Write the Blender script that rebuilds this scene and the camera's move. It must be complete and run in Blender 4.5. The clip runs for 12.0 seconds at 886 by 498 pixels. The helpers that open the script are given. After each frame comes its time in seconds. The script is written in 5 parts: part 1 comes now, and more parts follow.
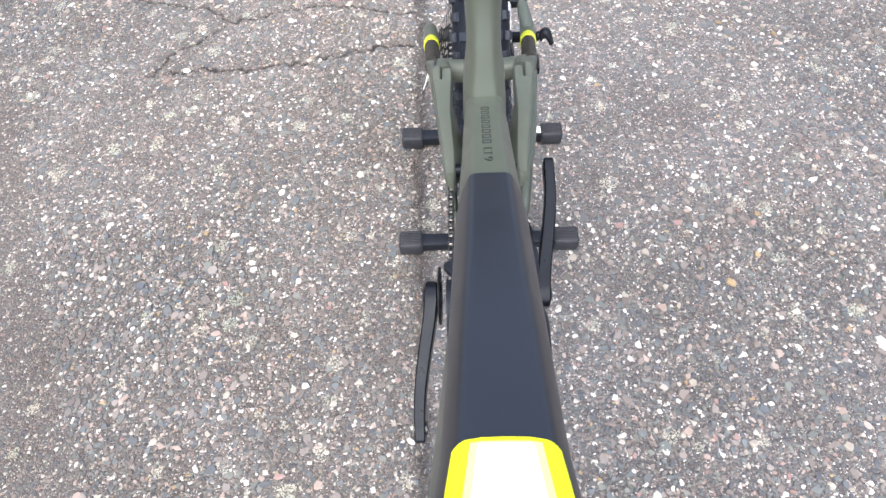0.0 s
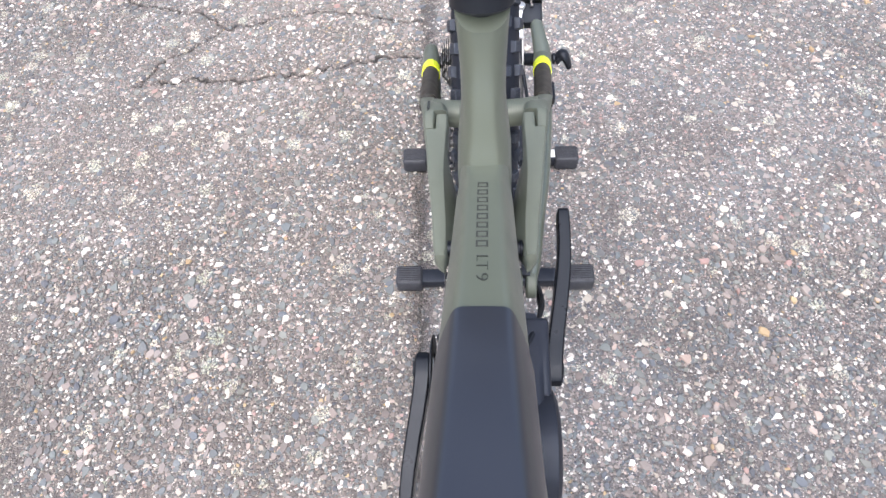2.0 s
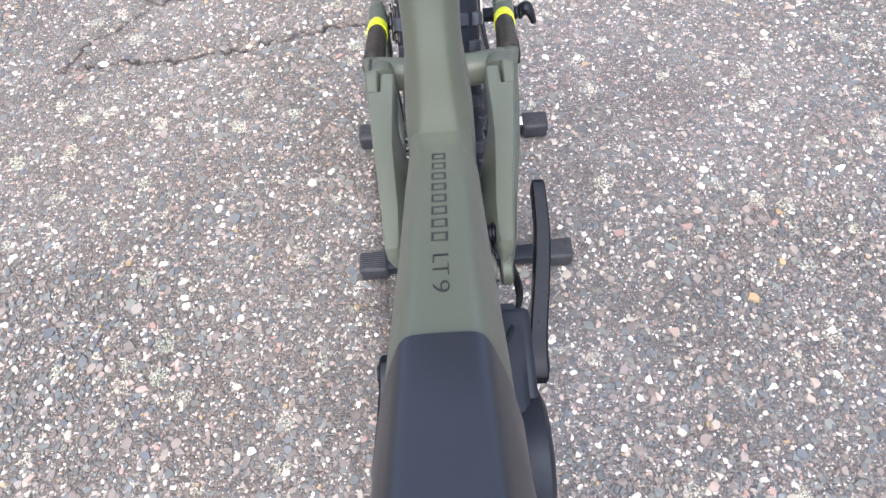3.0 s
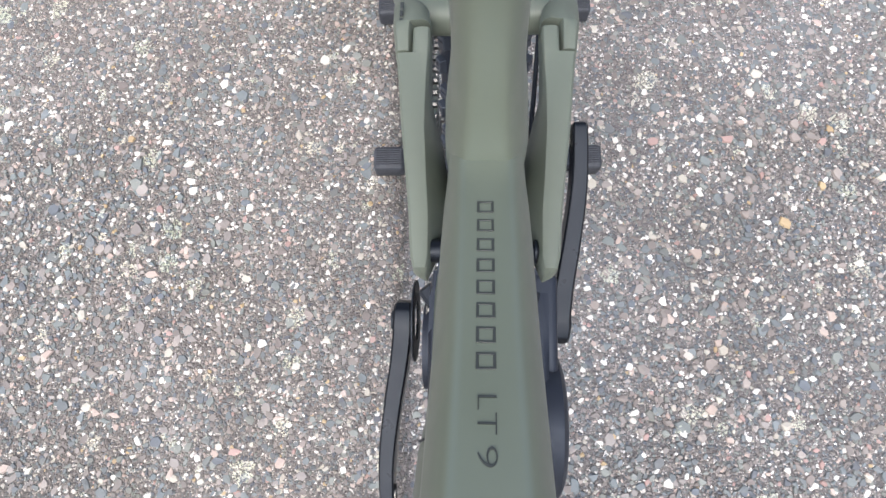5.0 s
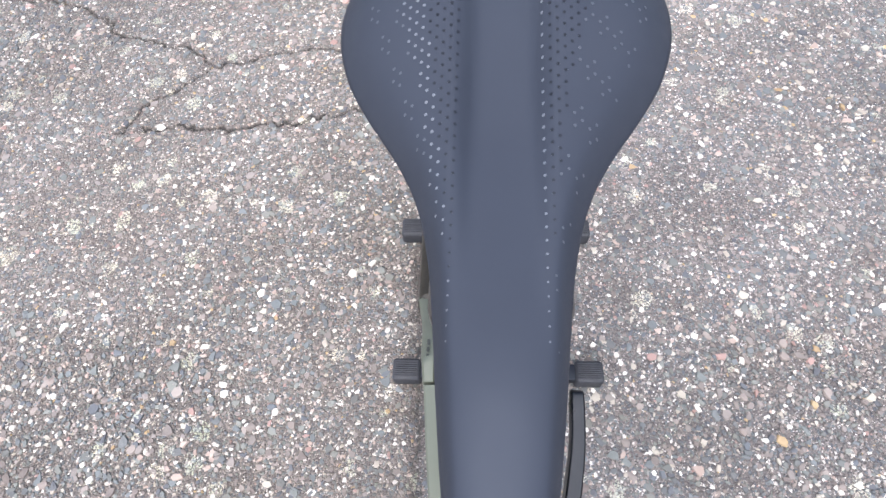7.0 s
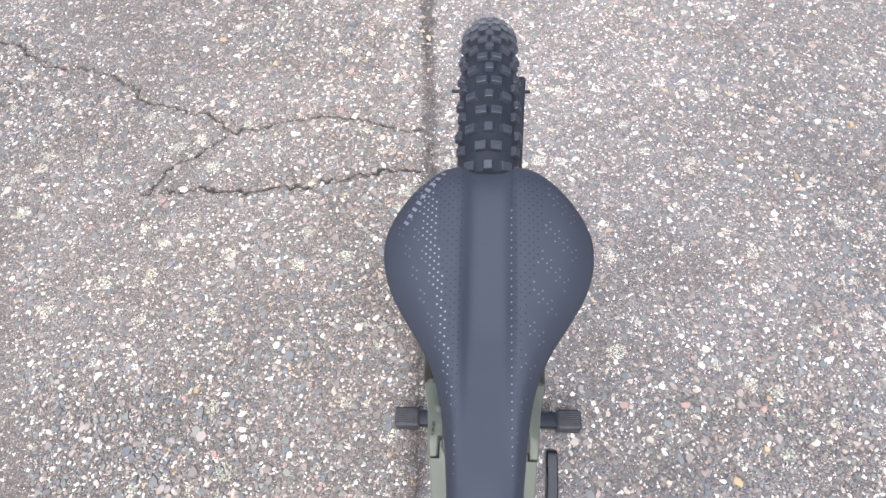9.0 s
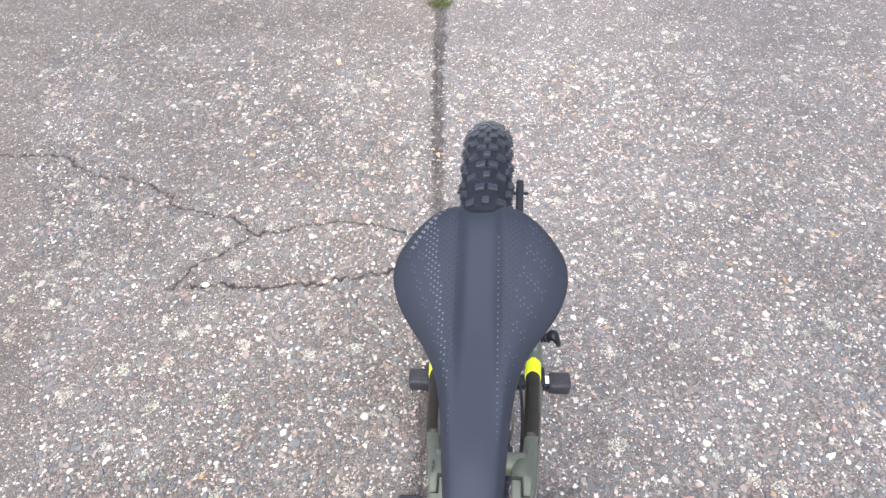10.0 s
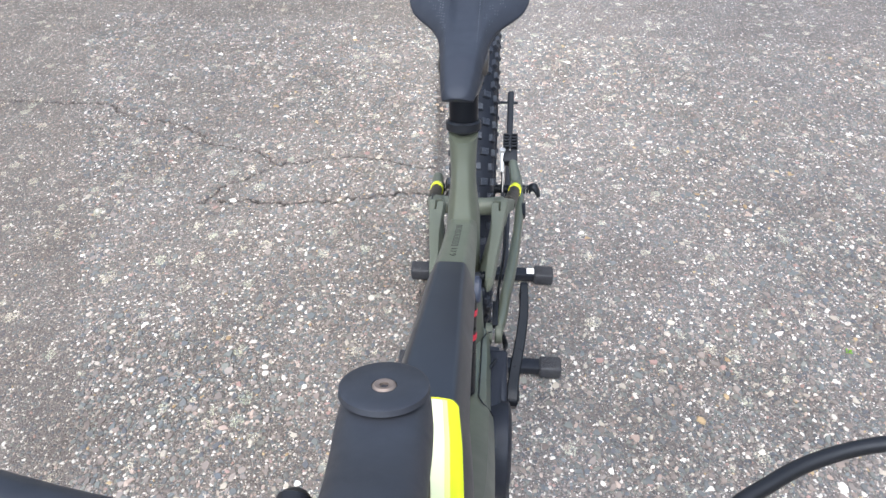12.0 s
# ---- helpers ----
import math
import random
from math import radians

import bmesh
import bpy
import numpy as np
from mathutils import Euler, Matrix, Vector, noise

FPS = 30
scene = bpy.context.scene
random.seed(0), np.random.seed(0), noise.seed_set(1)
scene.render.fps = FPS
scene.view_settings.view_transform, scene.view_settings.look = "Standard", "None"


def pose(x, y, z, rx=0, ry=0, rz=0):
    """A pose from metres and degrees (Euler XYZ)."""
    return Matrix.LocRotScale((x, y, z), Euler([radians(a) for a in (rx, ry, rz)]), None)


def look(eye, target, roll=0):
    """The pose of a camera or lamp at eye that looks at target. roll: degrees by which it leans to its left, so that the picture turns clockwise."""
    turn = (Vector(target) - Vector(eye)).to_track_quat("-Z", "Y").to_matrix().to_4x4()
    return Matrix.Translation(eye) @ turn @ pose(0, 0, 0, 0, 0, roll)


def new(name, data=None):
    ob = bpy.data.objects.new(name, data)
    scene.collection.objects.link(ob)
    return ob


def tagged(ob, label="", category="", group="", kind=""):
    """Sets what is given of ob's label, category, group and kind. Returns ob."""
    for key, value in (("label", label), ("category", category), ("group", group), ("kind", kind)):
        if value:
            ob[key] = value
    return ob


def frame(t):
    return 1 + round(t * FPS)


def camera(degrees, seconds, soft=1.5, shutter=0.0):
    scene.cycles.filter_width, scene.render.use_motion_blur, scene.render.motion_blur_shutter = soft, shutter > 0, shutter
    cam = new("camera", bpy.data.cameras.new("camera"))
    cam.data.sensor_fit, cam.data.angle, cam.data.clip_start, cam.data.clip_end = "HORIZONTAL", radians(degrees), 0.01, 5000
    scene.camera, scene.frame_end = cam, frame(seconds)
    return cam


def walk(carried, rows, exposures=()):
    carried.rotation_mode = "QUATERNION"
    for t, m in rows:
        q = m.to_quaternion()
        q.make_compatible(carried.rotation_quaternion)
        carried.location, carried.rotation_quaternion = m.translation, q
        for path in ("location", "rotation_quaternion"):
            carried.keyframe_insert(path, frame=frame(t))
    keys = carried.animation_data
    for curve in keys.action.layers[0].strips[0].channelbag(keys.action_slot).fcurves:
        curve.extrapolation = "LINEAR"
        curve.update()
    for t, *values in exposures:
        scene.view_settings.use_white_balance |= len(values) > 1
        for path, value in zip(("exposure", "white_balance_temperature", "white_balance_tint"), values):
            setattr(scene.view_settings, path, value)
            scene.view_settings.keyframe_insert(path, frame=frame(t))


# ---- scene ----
# ---------------------------------------------------------------- camera and its way
cam = camera(71.3, 12.0)
PATH = [
    (0, (0.157, 0.118, 1.173), (0.051, 1.168, -0.526), -3.8),
    (0.5, (0.157, 0.154, 1.162), (0.041, 1.199, -0.539), -3.9),
    (1, (0.155, 0.197, 1.151), (0.024, 1.236, -0.554), -3.8),
    (1.5, (0.157, 0.226, 1.135), (0.012, 1.262, -0.569), -3.8),
    (2, (0.167, 0.253, 1.111), (0.025, 1.291, -0.593), -4.4),
    (2.5, (0.1778, 0.284, 1.056), (0.0885, 1.3259, -0.6489), -4.4),
    (3, (0.172, 0.311, 1.032), (0.12, 1.287, -0.713), -4.0),
    (3.2, (0.178, 0.325, 1.016), (0.131, 1.192, -0.786), -5.0),
    (4.8, (0.159, 0.417, 1.015), (0.091, 0.943, -0.913), -4.6),
    (5, (0.155, 0.423, 1.026), (0.082, 0.937, -0.906), -4.9),
    (5.5, (0.148, 0.435, 1.055), (0.058, 0.93, -0.88), -6.0),
    (6, (0.147, 0.455, 1.088), (0.033, 1.083, -0.807), -5.6),
    (6.5, (0.1496, 0.4824, 1.1319), (0.014, 1.3561, -0.6648), -4.16),
    (7, (0.148, 0.5054, 1.1607), (0.0112, 1.4414, -0.6002), -3.88),
    (7.5, (0.1455, 0.532, 1.2172), (0.014, 1.480, -0.5393), -3.7),
    (7.7, (0.147, 0.548, 1.241), (0.016, 1.496, -0.515), -3.8),
    (9.3, (0.143, 0.504, 1.368), (0.025, 1.513, -0.355), -1.8),
    (9.5, (0.154, 0.499, 1.382), (0.015, 1.537, -0.322), -2.4),
    (10, (0.162, 0.391, 1.368), (-0.008, 1.712, -0.124), -1.9),
    (10.5, (0.185, 0.264, 1.342), (0.051, 1.656, -0.088), -2.5),
    (11, (0.194, 0.143, 1.3), (0.069, 1.542, -0.124), -2.0),
    (11.5, (0.208, 0.058, 1.283), (0.081, 1.473, -0.124), -1.6),
    (12, (0.213, -0.036, 1.267), (0.028, 1.391, -0.123), -0.5),
]
walk(cam, [(t, look(eye, target, roll)) for t, eye, target, roll in PATH], exposures=[(0.0, 1.56, 6350, 11), (1.0, 1.57, 6350, 13), (1.5, 1.73, 6350, 14), (2.0, 1.69, 6330, 13), (2.5, 1.63, 6310, 13), (3.0, 1.63, 6300, 13), (5.0, 1.57, 6300, 9), (7.5, 1.63, 6250, 12), (9.5, 1.65, 6400, 12), (10.5, 1.50, 6400, 13), (11.0, 1.50, 6350, 11), (12.0, 1.46, 6300, 8)])

# ---------------------------------------------------------------- light: an overcast sky
SUN_UP, SUN_ROUND = 62.0, 190.0
world = bpy.data.worlds.new("overcast_sky")
scene.world = world
world.use_nodes = True
wt = world.node_tree
sky = wt.nodes.new("ShaderNodeTexSky")
sky.sky_type, sky.sun_disc = "NISHITA", False
sky.sun_elevation, sky.sun_rotation = radians(SUN_UP), radians(SUN_ROUND)
sky.air_density, sky.dust_density, sky.ozone_density = 1.0, 5.0, 1.0
cloud = wt.nodes.new("ShaderNodeHueSaturation")
cloud.inputs["Saturation"].default_value = 0.85
wt.links.new(sky.outputs["Color"], cloud.inputs["Color"])
wt.links.new(cloud.outputs["Color"], wt.nodes["Background"].inputs["Color"])
wt.nodes["Background"].inputs["Strength"].default_value = 0.105
sun_data = bpy.data.lights.new("sun", "SUN")
sun_data.energy, sun_data.angle, sun_data.color = 1.70, radians(92), (0.97, 0.985, 1.0)
sun = new("sun", sun_data)
a, b = radians(SUN_ROUND), radians(SUN_UP)
sun.matrix_world = look((0, 0, 0), (-math.sin(a) * math.cos(b), -math.cos(a) * math.cos(b), -math.sin(b)))


# ---------------------------------------------------------------- materials
class Nodes:
    """Short helpers for building one node material."""

    def __init__(self, name):
        self.mat = bpy.data.materials.new(name)
        self.mat.use_nodes = True
        self.tree = self.mat.node_tree
        self.bsdf = self.tree.nodes["Principled BSDF"]
        self.place = self.tree.nodes.new("ShaderNodeTexCoord").outputs["Object"]

    def node(self, kind):
        return self.tree.nodes.new(kind)

    def link(self, a, b):
        self.tree.links.new(a, b)

    def noise(self, scale, detail=4.0, rough=0.6, stretch=None):
        n = self.node("ShaderNodeTexNoise")
        n.inputs["Scale"].default_value, n.inputs["Detail"].default_value = scale, detail
        n.inputs["Roughness"].default_value = rough
        if stretch:
            m = self.node("ShaderNodeMapping")
            m.inputs["Scale"].default_value = stretch
            self.link(self.place, m.inputs["Vector"])
            self.link(m.outputs["Vector"], n.inputs["Vector"])
        else:
            self.link(self.place, n.inputs["Vector"])
        return n.outputs["Fac"]

    def voronoi(self, scale, feature="F1", vector=None, rand=1.0):
        n = self.node("ShaderNodeTexVoronoi")
        n.feature = feature
        n.inputs["Scale"].default_value, n.inputs["Randomness"].default_value = scale, rand
        self.link(vector or self.place, n.inputs["Vector"])
        return n

    def ramp(self, fac, stops, hard=False):
        n = self.node("ShaderNodeValToRGB")
        n.color_ramp.interpolation = "CONSTANT" if hard else "LINEAR"
        e = n.color_ramp.elements
        while len(e) < len(stops):
            e.new(0.5)
        for k, (at, c) in enumerate(stops):
            e[k].position, e[k].color = at, (*c, 1.0) if len(c) == 3 else c
        self.link(fac, n.inputs["Fac"])
        return n.outputs["Color"]

    def mix(self, fac, a, b, blend="MIX"):
        n = self.node("ShaderNodeMix")
        n.data_type, n.blend_type = "RGBA", blend
        for slot, v in ((n.inputs[0], fac), (n.inputs[6], a), (n.inputs[7], b)):
            if isinstance(v, (int, float)):
                slot.default_value = v
            elif isinstance(v, tuple):
                slot.default_value = (*v, 1.0)
            else:
                self.link(v, slot)
        return n.outputs[2]

    def math(self, op, a, b=0.0):
        n = self.node("ShaderNodeMath")
        n.operation = op
        for slot, v in zip(n.inputs, (a, b)):
            if isinstance(v, (int, float)):
                slot.default_value = v
            else:
                self.link(v, slot)
        return n.outputs[0]

    def bump(self, height, strength, distance, after=None):
        n = self.node("ShaderNodeBump")
        n.inputs["Strength"].default_value, n.inputs["Distance"].default_value = strength, distance
        self.link(height, n.inputs["Height"])
        if after is not None:
            self.link(after, n.inputs["Normal"])
        self.link(n.outputs["Normal"], self.bsdf.inputs["Normal"])
        return n.outputs["Normal"]

    def color(self, c):
        if isinstance(c, tuple):
            self.bsdf.inputs["Base Color"].default_value = (*c, 1.0)
        else:
            self.link(c, self.bsdf.inputs["Base Color"])

    def rough(self, r):
        if isinstance(r, (int, float)):
            self.bsdf.inputs["Roughness"].default_value = r
        else:
            self.link(r, self.bsdf.inputs["Roughness"])


def surface(name, base, rough=0.5, metal=0.0, dirt=0.15, grain=900.0, relief=0.0002, blotch=18.0, coat=0.0, spread=0.12, shine=0.5, tint=(1.0, 1.0, 1.0)):
    """Paint, plastic, rubber or metal with blotches, fine grain and relief of its own."""
    n = Nodes(name)
    dark = tuple(c * (1 - dirt) for c in base)
    light = tuple(min(1.0, c * (1 + dirt)) for c in base)
    fine = n.noise(grain, 3.0)
    n.color(n.mix(n.math("MULTIPLY", fine, 0.35), n.ramp(n.noise(blotch, 5.0), [(0.3, dark), (0.7, light)]), dark))
    n.rough(n.ramp(n.noise(blotch * 3, 4.0), [(0.3, (rough - spread * rough,) * 3), (0.7, (rough + spread * rough,) * 3)]))
    n.bsdf.inputs["Metallic"].default_value = metal
    n.bsdf.inputs["Specular IOR Level"].default_value = shine
    n.bsdf.inputs["Specular Tint"].default_value = (*tint, 1.0)
    n.bsdf.inputs["Coat Weight"].default_value = coat
    n.bsdf.inputs["Coat Roughness"].default_value = 0.34
    if relief:
        n.bump(fine, 0.5, relief)
    return n.mat


GREEN = surface("matt_olive_paint", (0.077, 0.087, 0.062), 0.41, dirt=0.05, grain=1500, relief=0.00003, blotch=9, shine=1.0, coat=0.15, tint=(0.80, 0.92, 1.0))
GREEN_LINK = surface("matt_olive_cast_metal", (0.104, 0.117, 0.092), 0.50, dirt=0.08, grain=1200, relief=0.00006, blotch=12, shine=0.5)
COVER = surface("satin_black_guard", (0.0145, 0.0150, 0.0180), 0.34, dirt=0.1, grain=1800, relief=0.00003, blotch=10, shine=1.0, tint=(0.76, 0.85, 1.0))
BLACK = surface("matt_black_plastic", (0.011, 0.0117, 0.014), 0.45, dirt=0.15, grain=1400, relief=0.0001, shine=0.35, tint=(0.76, 0.85, 1.0))
MOTOR = surface("fine_textured_black_plastic", (0.016, 0.0178, 0.0245), 0.48, dirt=0.1, grain=1600, relief=0.0001, shine=0.33, tint=(0.76, 0.85, 1.0))
ANODISED = surface("black_anodised_metal", (0.0055, 0.0060, 0.0080), 0.30, metal=0.0, dirt=0.1, relief=0.00003, shine=0.22, tint=(0.76, 0.85, 1.0))
STAY_BLACK = surface("dark_brown_black_paint", (0.020, 0.018, 0.014), 0.45, dirt=0.1, relief=0.00004, shine=0.3)
YELLOW = surface("fluorescent_yellow_paint", (0.80, 0.90, 0.012), 0.35, dirt=0.03, relief=0.0, blotch=9)
# Two pale tones for the sky sheen painted on the yellow panel.
PALE = surface("pale_panel_highlight", (0.95, 0.97, 0.60), 0.25, dirt=0.02, relief=0.0, blotch=9)
PALE_RIM = surface("pale_panel_highlight_rim", (0.90, 0.96, 0.30), 0.25, dirt=0.02, relief=0.0, blotch=9)
# Tread and carcass differ: lit block tops, shaded gaps are in the colour.
TREAD = surface("skylit_tread_rubber", (0.029, 0.0325, 0.0415), 0.40, dirt=0.25, grain=900, relief=0.0002, blotch=30, shine=0.48, tint=(0.8, 0.88, 1.0))
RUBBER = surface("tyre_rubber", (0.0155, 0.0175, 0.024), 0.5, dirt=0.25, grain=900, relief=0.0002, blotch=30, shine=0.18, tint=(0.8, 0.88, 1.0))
SADDLE = surface("matt_saddle_cover", (0.0258, 0.0302, 0.0418), 0.56, dirt=0.07, grain=2200, relief=0.00008, blotch=12, shine=0.25, tint=(0.76, 0.85, 1.0))
DOT_LIGHT = surface("grey_print", (0.30, 0.32, 0.35), 0.4, dirt=0.1, relief=0.0)
# One glossy dot print in three tones; its glints are put into the colour.
DOT_FAINT = surface("faint_glint_print", (0.044, 0.049, 0.063), 0.34, dirt=0.1, relief=0.0, shine=0.7)
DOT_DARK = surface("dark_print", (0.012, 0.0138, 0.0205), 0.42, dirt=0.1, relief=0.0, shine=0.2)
DOT_GLOSS = surface("glint_and_logo_print", (0.14, 0.15, 0.17), 0.32, metal=0.3, dirt=0.1, relief=0.0)
LETTER = surface("dark_lettering", (0.020, 0.023, 0.022), 0.5, dirt=0.1, relief=0.0, shine=0.5)
STEEL = surface("bright_steel", (0.55, 0.55, 0.54), 0.28, metal=1.0, dirt=0.12, relief=0.0)
DARK_STEEL = surface("oily_dark_steel", (0.16, 0.155, 0.15), 0.36, metal=1.0, dirt=0.25, relief=0.0)
SILVER = surface("silver_fitting", (0.62, 0.63, 0.64), 0.35, metal=0.6, dirt=0.08, relief=0.0)
RED = surface("red_decal", (0.46, 0.012, 0.035), 0.35, dirt=0.05, relief=0.0)
STAND = surface("black_powder_coated_steel", (0.013, 0.0145, 0.019), 0.45, dirt=0.2, grain=700, relief=0.0002, shine=0.25, tint=(0.76, 0.85, 1.0))
CAP = surface("ribbed_black_rubber", (0.034, 0.036, 0.043), 0.6, dirt=0.25, grain=600, relief=0.0002, blotch=50, shine=0.35)
PAPER = surface("white_sticker", (0.78, 0.78, 0.76), 0.6, dirt=0.05, relief=0.0)
STEM_METAL = surface("satin_black_stem", (0.024, 0.0265, 0.034), 0.46, dirt=0.3, grain=1600, relief=0.00005, blotch=40, shine=0.6, tint=(0.76, 0.85, 1.0))
MOSS = surface("moss_green", (0.085, 0.11, 0.02), 0.9, dirt=0.4, grain=300, relief=0.001, blotch=60)
LEAF = surface("young_leaf", (0.12, 0.26, 0.02), 0.5, dirt=0.2, relief=0.0)
DRY_LEAF = surface("dry_leaf", (0.40, 0.31, 0.22), 0.8, dirt=0.3, relief=0.0002)

PALETTE = [(0.0, (0.150, 0.166, 0.178)), (0.14, (0.215, 0.190, 0.182)), (0.27, (0.172, 0.186, 0.186)), (0.38, (0.262, 0.234, 0.224)), (0.48, (0.125, 0.138, 0.160)),
           (0.56, (0.222, 0.232, 0.218)), (0.64, (0.315, 0.276, 0.258)), (0.72, (0.185, 0.202, 0.216)), (0.785, (0.39, 0.265, 0.245)), (0.795, (0.46, 0.375, 0.335)),
           (0.83, (0.47, 0.44, 0.385)), (0.875, (0.60, 0.575, 0.535)), (0.93, (0.76, 0.74, 0.705)), (0.992, (0.46, 0.35, 0.21))]
GRIT = [(0.0, (0.118, 0.110, 0.107)), (0.22, (0.165, 0.165, 0.172)), (0.45, (0.225, 0.203, 0.194)), (0.66, (0.32, 0.292, 0.275)), (0.83, (0.48, 0.447, 0.418)), (0.95, (0.70, 0.675, 0.645))]


def lichen(n, where, c, cover):
    """Pale grey-green lichen crusts in broken patches, and broad damp and paler areas, over the colour c."""
    spot = n.voronoi(17.0, vector=where)
    sep = n.node("ShaderNodeSeparateColor")
    n.link(spot.outputs["Color"], sep.inputs[0])
    reach = n.math("MULTIPLY", n.math("SUBTRACT", sep.outputs[0], 0.42), 0.60)
    inside = n.math("LESS_THAN", n.math("ADD", spot.outputs["Distance"], n.math("MULTIPLY", n.math("SUBTRACT", n.noise(70, 3.0), 0.5), 0.75)), reach)
    crust = n.math("MULTIPLY", inside, n.ramp(n.noise(300, 3.0), [(0.48, (0.0, 0.0, 0.0)), (0.54, (cover, cover, cover))]))
    c = n.mix(crust, c, n.mix(sep.outputs[1], (0.50, 0.54, 0.43), (0.68, 0.64, 0.53)))
    c = n.mix(n.ramp(n.noise(1.3, 5.0), [(0.35, (0, 0, 0)), (0.70, (0.55, 0.55, 0.55))]), c, n.mix(1.0, c, (0.66, 0.67, 0.68), "MULTIPLY"))
    return n.mix(n.ramp(n.noise(6.0, 4.0), [(0.40, (0, 0, 0)), (0.68, (0.5, 0.5, 0.5))]), c, n.mix(1.0, c, (0.68, 0.64, 0.60), "MULTIPLY"))


def with_falloff(n, c):
    """The colour c with the painted brightness falloff, from darker to paler."""
    worn = n.node("ShaderNodeAttribute")
    worn.attribute_name = "ground_falloff"
    return n.mix(worn.outputs["Fac"], n.mix(1.0, c, (0.90, 0.90, 0.91), "MULTIPLY"), n.mix(1.0, c, (1.15, 1.14, 1.12), "MULTIPLY"))


def asphalt():
    """Worn asphalt: brown-grey binder, washed-out small aggregate, stains, pale lichen crusts; dirt in the cracks and the joint."""
    n = Nodes("worn_asphalt")
    warp = n.node("ShaderNodeTexNoise")
    warp.inputs["Scale"].default_value, warp.inputs["Detail"].default_value = 160, 2
    n.link(n.place, warp.inputs["Vector"])
    add = n.node("ShaderNodeVectorMath")
    add.operation = "MULTIPLY_ADD"
    add.inputs[1].default_value = (0.004, 0.004, 0.0)
    n.link(warp.outputs["Color"], add.inputs[0])
    n.link(n.place, add.inputs[2])
    where = add.outputs[0]
    big = n.voronoi(135, vector=where)
    gap = n.voronoi(135, "DISTANCE_TO_EDGE", vector=where)
    small = n.voronoi(310, vector=where)
    chink = n.voronoi(310, "DISTANCE_TO_EDGE", vector=where)
    sep = n.node("ShaderNodeSeparateColor")
    n.link(big.outputs["Color"], sep.inputs[0])
    sep2 = n.node("ShaderNodeSeparateColor")
    n.link(small.outputs["Color"], sep2.inputs[0])
    stone = n.ramp(sep.outputs[0], PALETTE, hard=True)
    stone = n.mix(n.math("MULTIPLY", n.noise(700, 4.0), 0.4), stone, n.mix(1.0, stone, (0.60, 0.57, 0.55), "MULTIPLY"))
    grit = n.ramp(sep2.outputs[0], GRIT, hard=True)
    binder = n.ramp(n.noise(60, 6.0), [(0.3, (0.112, 0.102, 0.099)), (0.7, (0.190, 0.172, 0.165))])
    clean = n.ramp(chink.outputs["Distance"], [(0.03, (0, 0, 0)), (0.16, (1, 1, 1))])
    ground_colour = n.mix(n.math("MULTIPLY", clean, n.ramp(sep2.outputs[1], [(0.0, (0, 0, 0)), (0.30, (0.9, 0.9, 0.9))], hard=True)), binder, grit)
    shown = n.math("MULTIPLY", n.ramp(gap.outputs["Distance"], [(0.06, (0, 0, 0)), (0.16, (1, 1, 1))]), n.math("GREATER_THAN", sep.outputs[1], 0.42))
    c = n.mix(shown, ground_colour, stone)
    c = with_falloff(n, lichen(n, where, c, 0.9))
    lane = n.node("ShaderNodeAttribute")
    lane.attribute_name = "lane"
    c = n.mix(lane.outputs["Fac"], c, n.mix(1.0, c, (0.97, 0.945, 0.895), "MULTIPLY"))
    dirt = n.node("ShaderNodeAttribute")
    dirt.attribute_name = "dirt"
    c = n.mix(n.math("MULTIPLY", dirt.outputs["Fac"], n.ramp(n.noise(120, 4.0), [(0.2, (0.6, 0.6, 0.6)), (0.6, (1, 1, 1))])), c, (0.022, 0.020, 0.019))
    n.color(c)
    n.rough(n.ramp(n.noise(200, 3.0), [(0.3, (0.72, 0.72, 0.72)), (0.7, (0.95, 0.95, 0.95))]))
    n.bsdf.inputs["Specular IOR Level"].default_value = 0.3
    low = n.bump(n.ramp(chink.outputs["Distance"], [(0.0, (0, 0, 0)), (0.3, (1, 1, 1))]), 0.7, 0.0010)
    first = n.bump(n.ramp(gap.outputs["Distance"], [(0.0, (0, 0, 0)), (0.3, (1, 1, 1))]), 0.8, 0.0024, low)
    n.bump(n.noise(600, 4.0), 0.8, 0.0016, first)
    return n.mat


def pebbles():
    """Stones that stand a little out of the asphalt, each with its own colour."""
    n = Nodes("aggregate_stones")
    tone = n.node("ShaderNodeAttribute")
    tone.attribute_name = "tone"
    geo = n.node("ShaderNodeNewGeometry")
    pick = n.ramp(tone.outputs["Fac"], PALETTE, hard=True)
    pick = n.mix(geo.outputs["Random Per Island"], n.mix(1.0, pick, (0.80, 0.76, 0.73), "MULTIPLY"), n.mix(1.0, pick, (1.10, 1.12, 1.10), "MULTIPLY"))
    c = n.mix(n.math("MULTIPLY", n.noise(500, 4.0), 0.4), pick, n.mix(1.0, pick, (0.55, 0.52, 0.50), "MULTIPLY"))
    n.color(with_falloff(n, lichen(n, n.place, c, 0.55)))
    n.rough(0.62)
    n.bsdf.inputs["Specular IOR Level"].default_value = 0.4
    n.bump(n.noise(1400, 3.0), 0.4, 0.0003)
    return n.mat


ASPHALT, PEBBLES = asphalt(), pebbles()


# ---------------------------------------------------------------- building helpers
def finish(bm, name, material, sharp=35.0):
    me = bpy.data.meshes.new(name)
    bmesh.ops.recalc_face_normals(bm, faces=bm.faces[:])
    for f in bm.faces:
        f.smooth = True
    bm.to_mesh(me)
    bm.free()
    me.set_sharp_from_angle(angle=radians(sharp))
    me.materials.append(material)
    return me


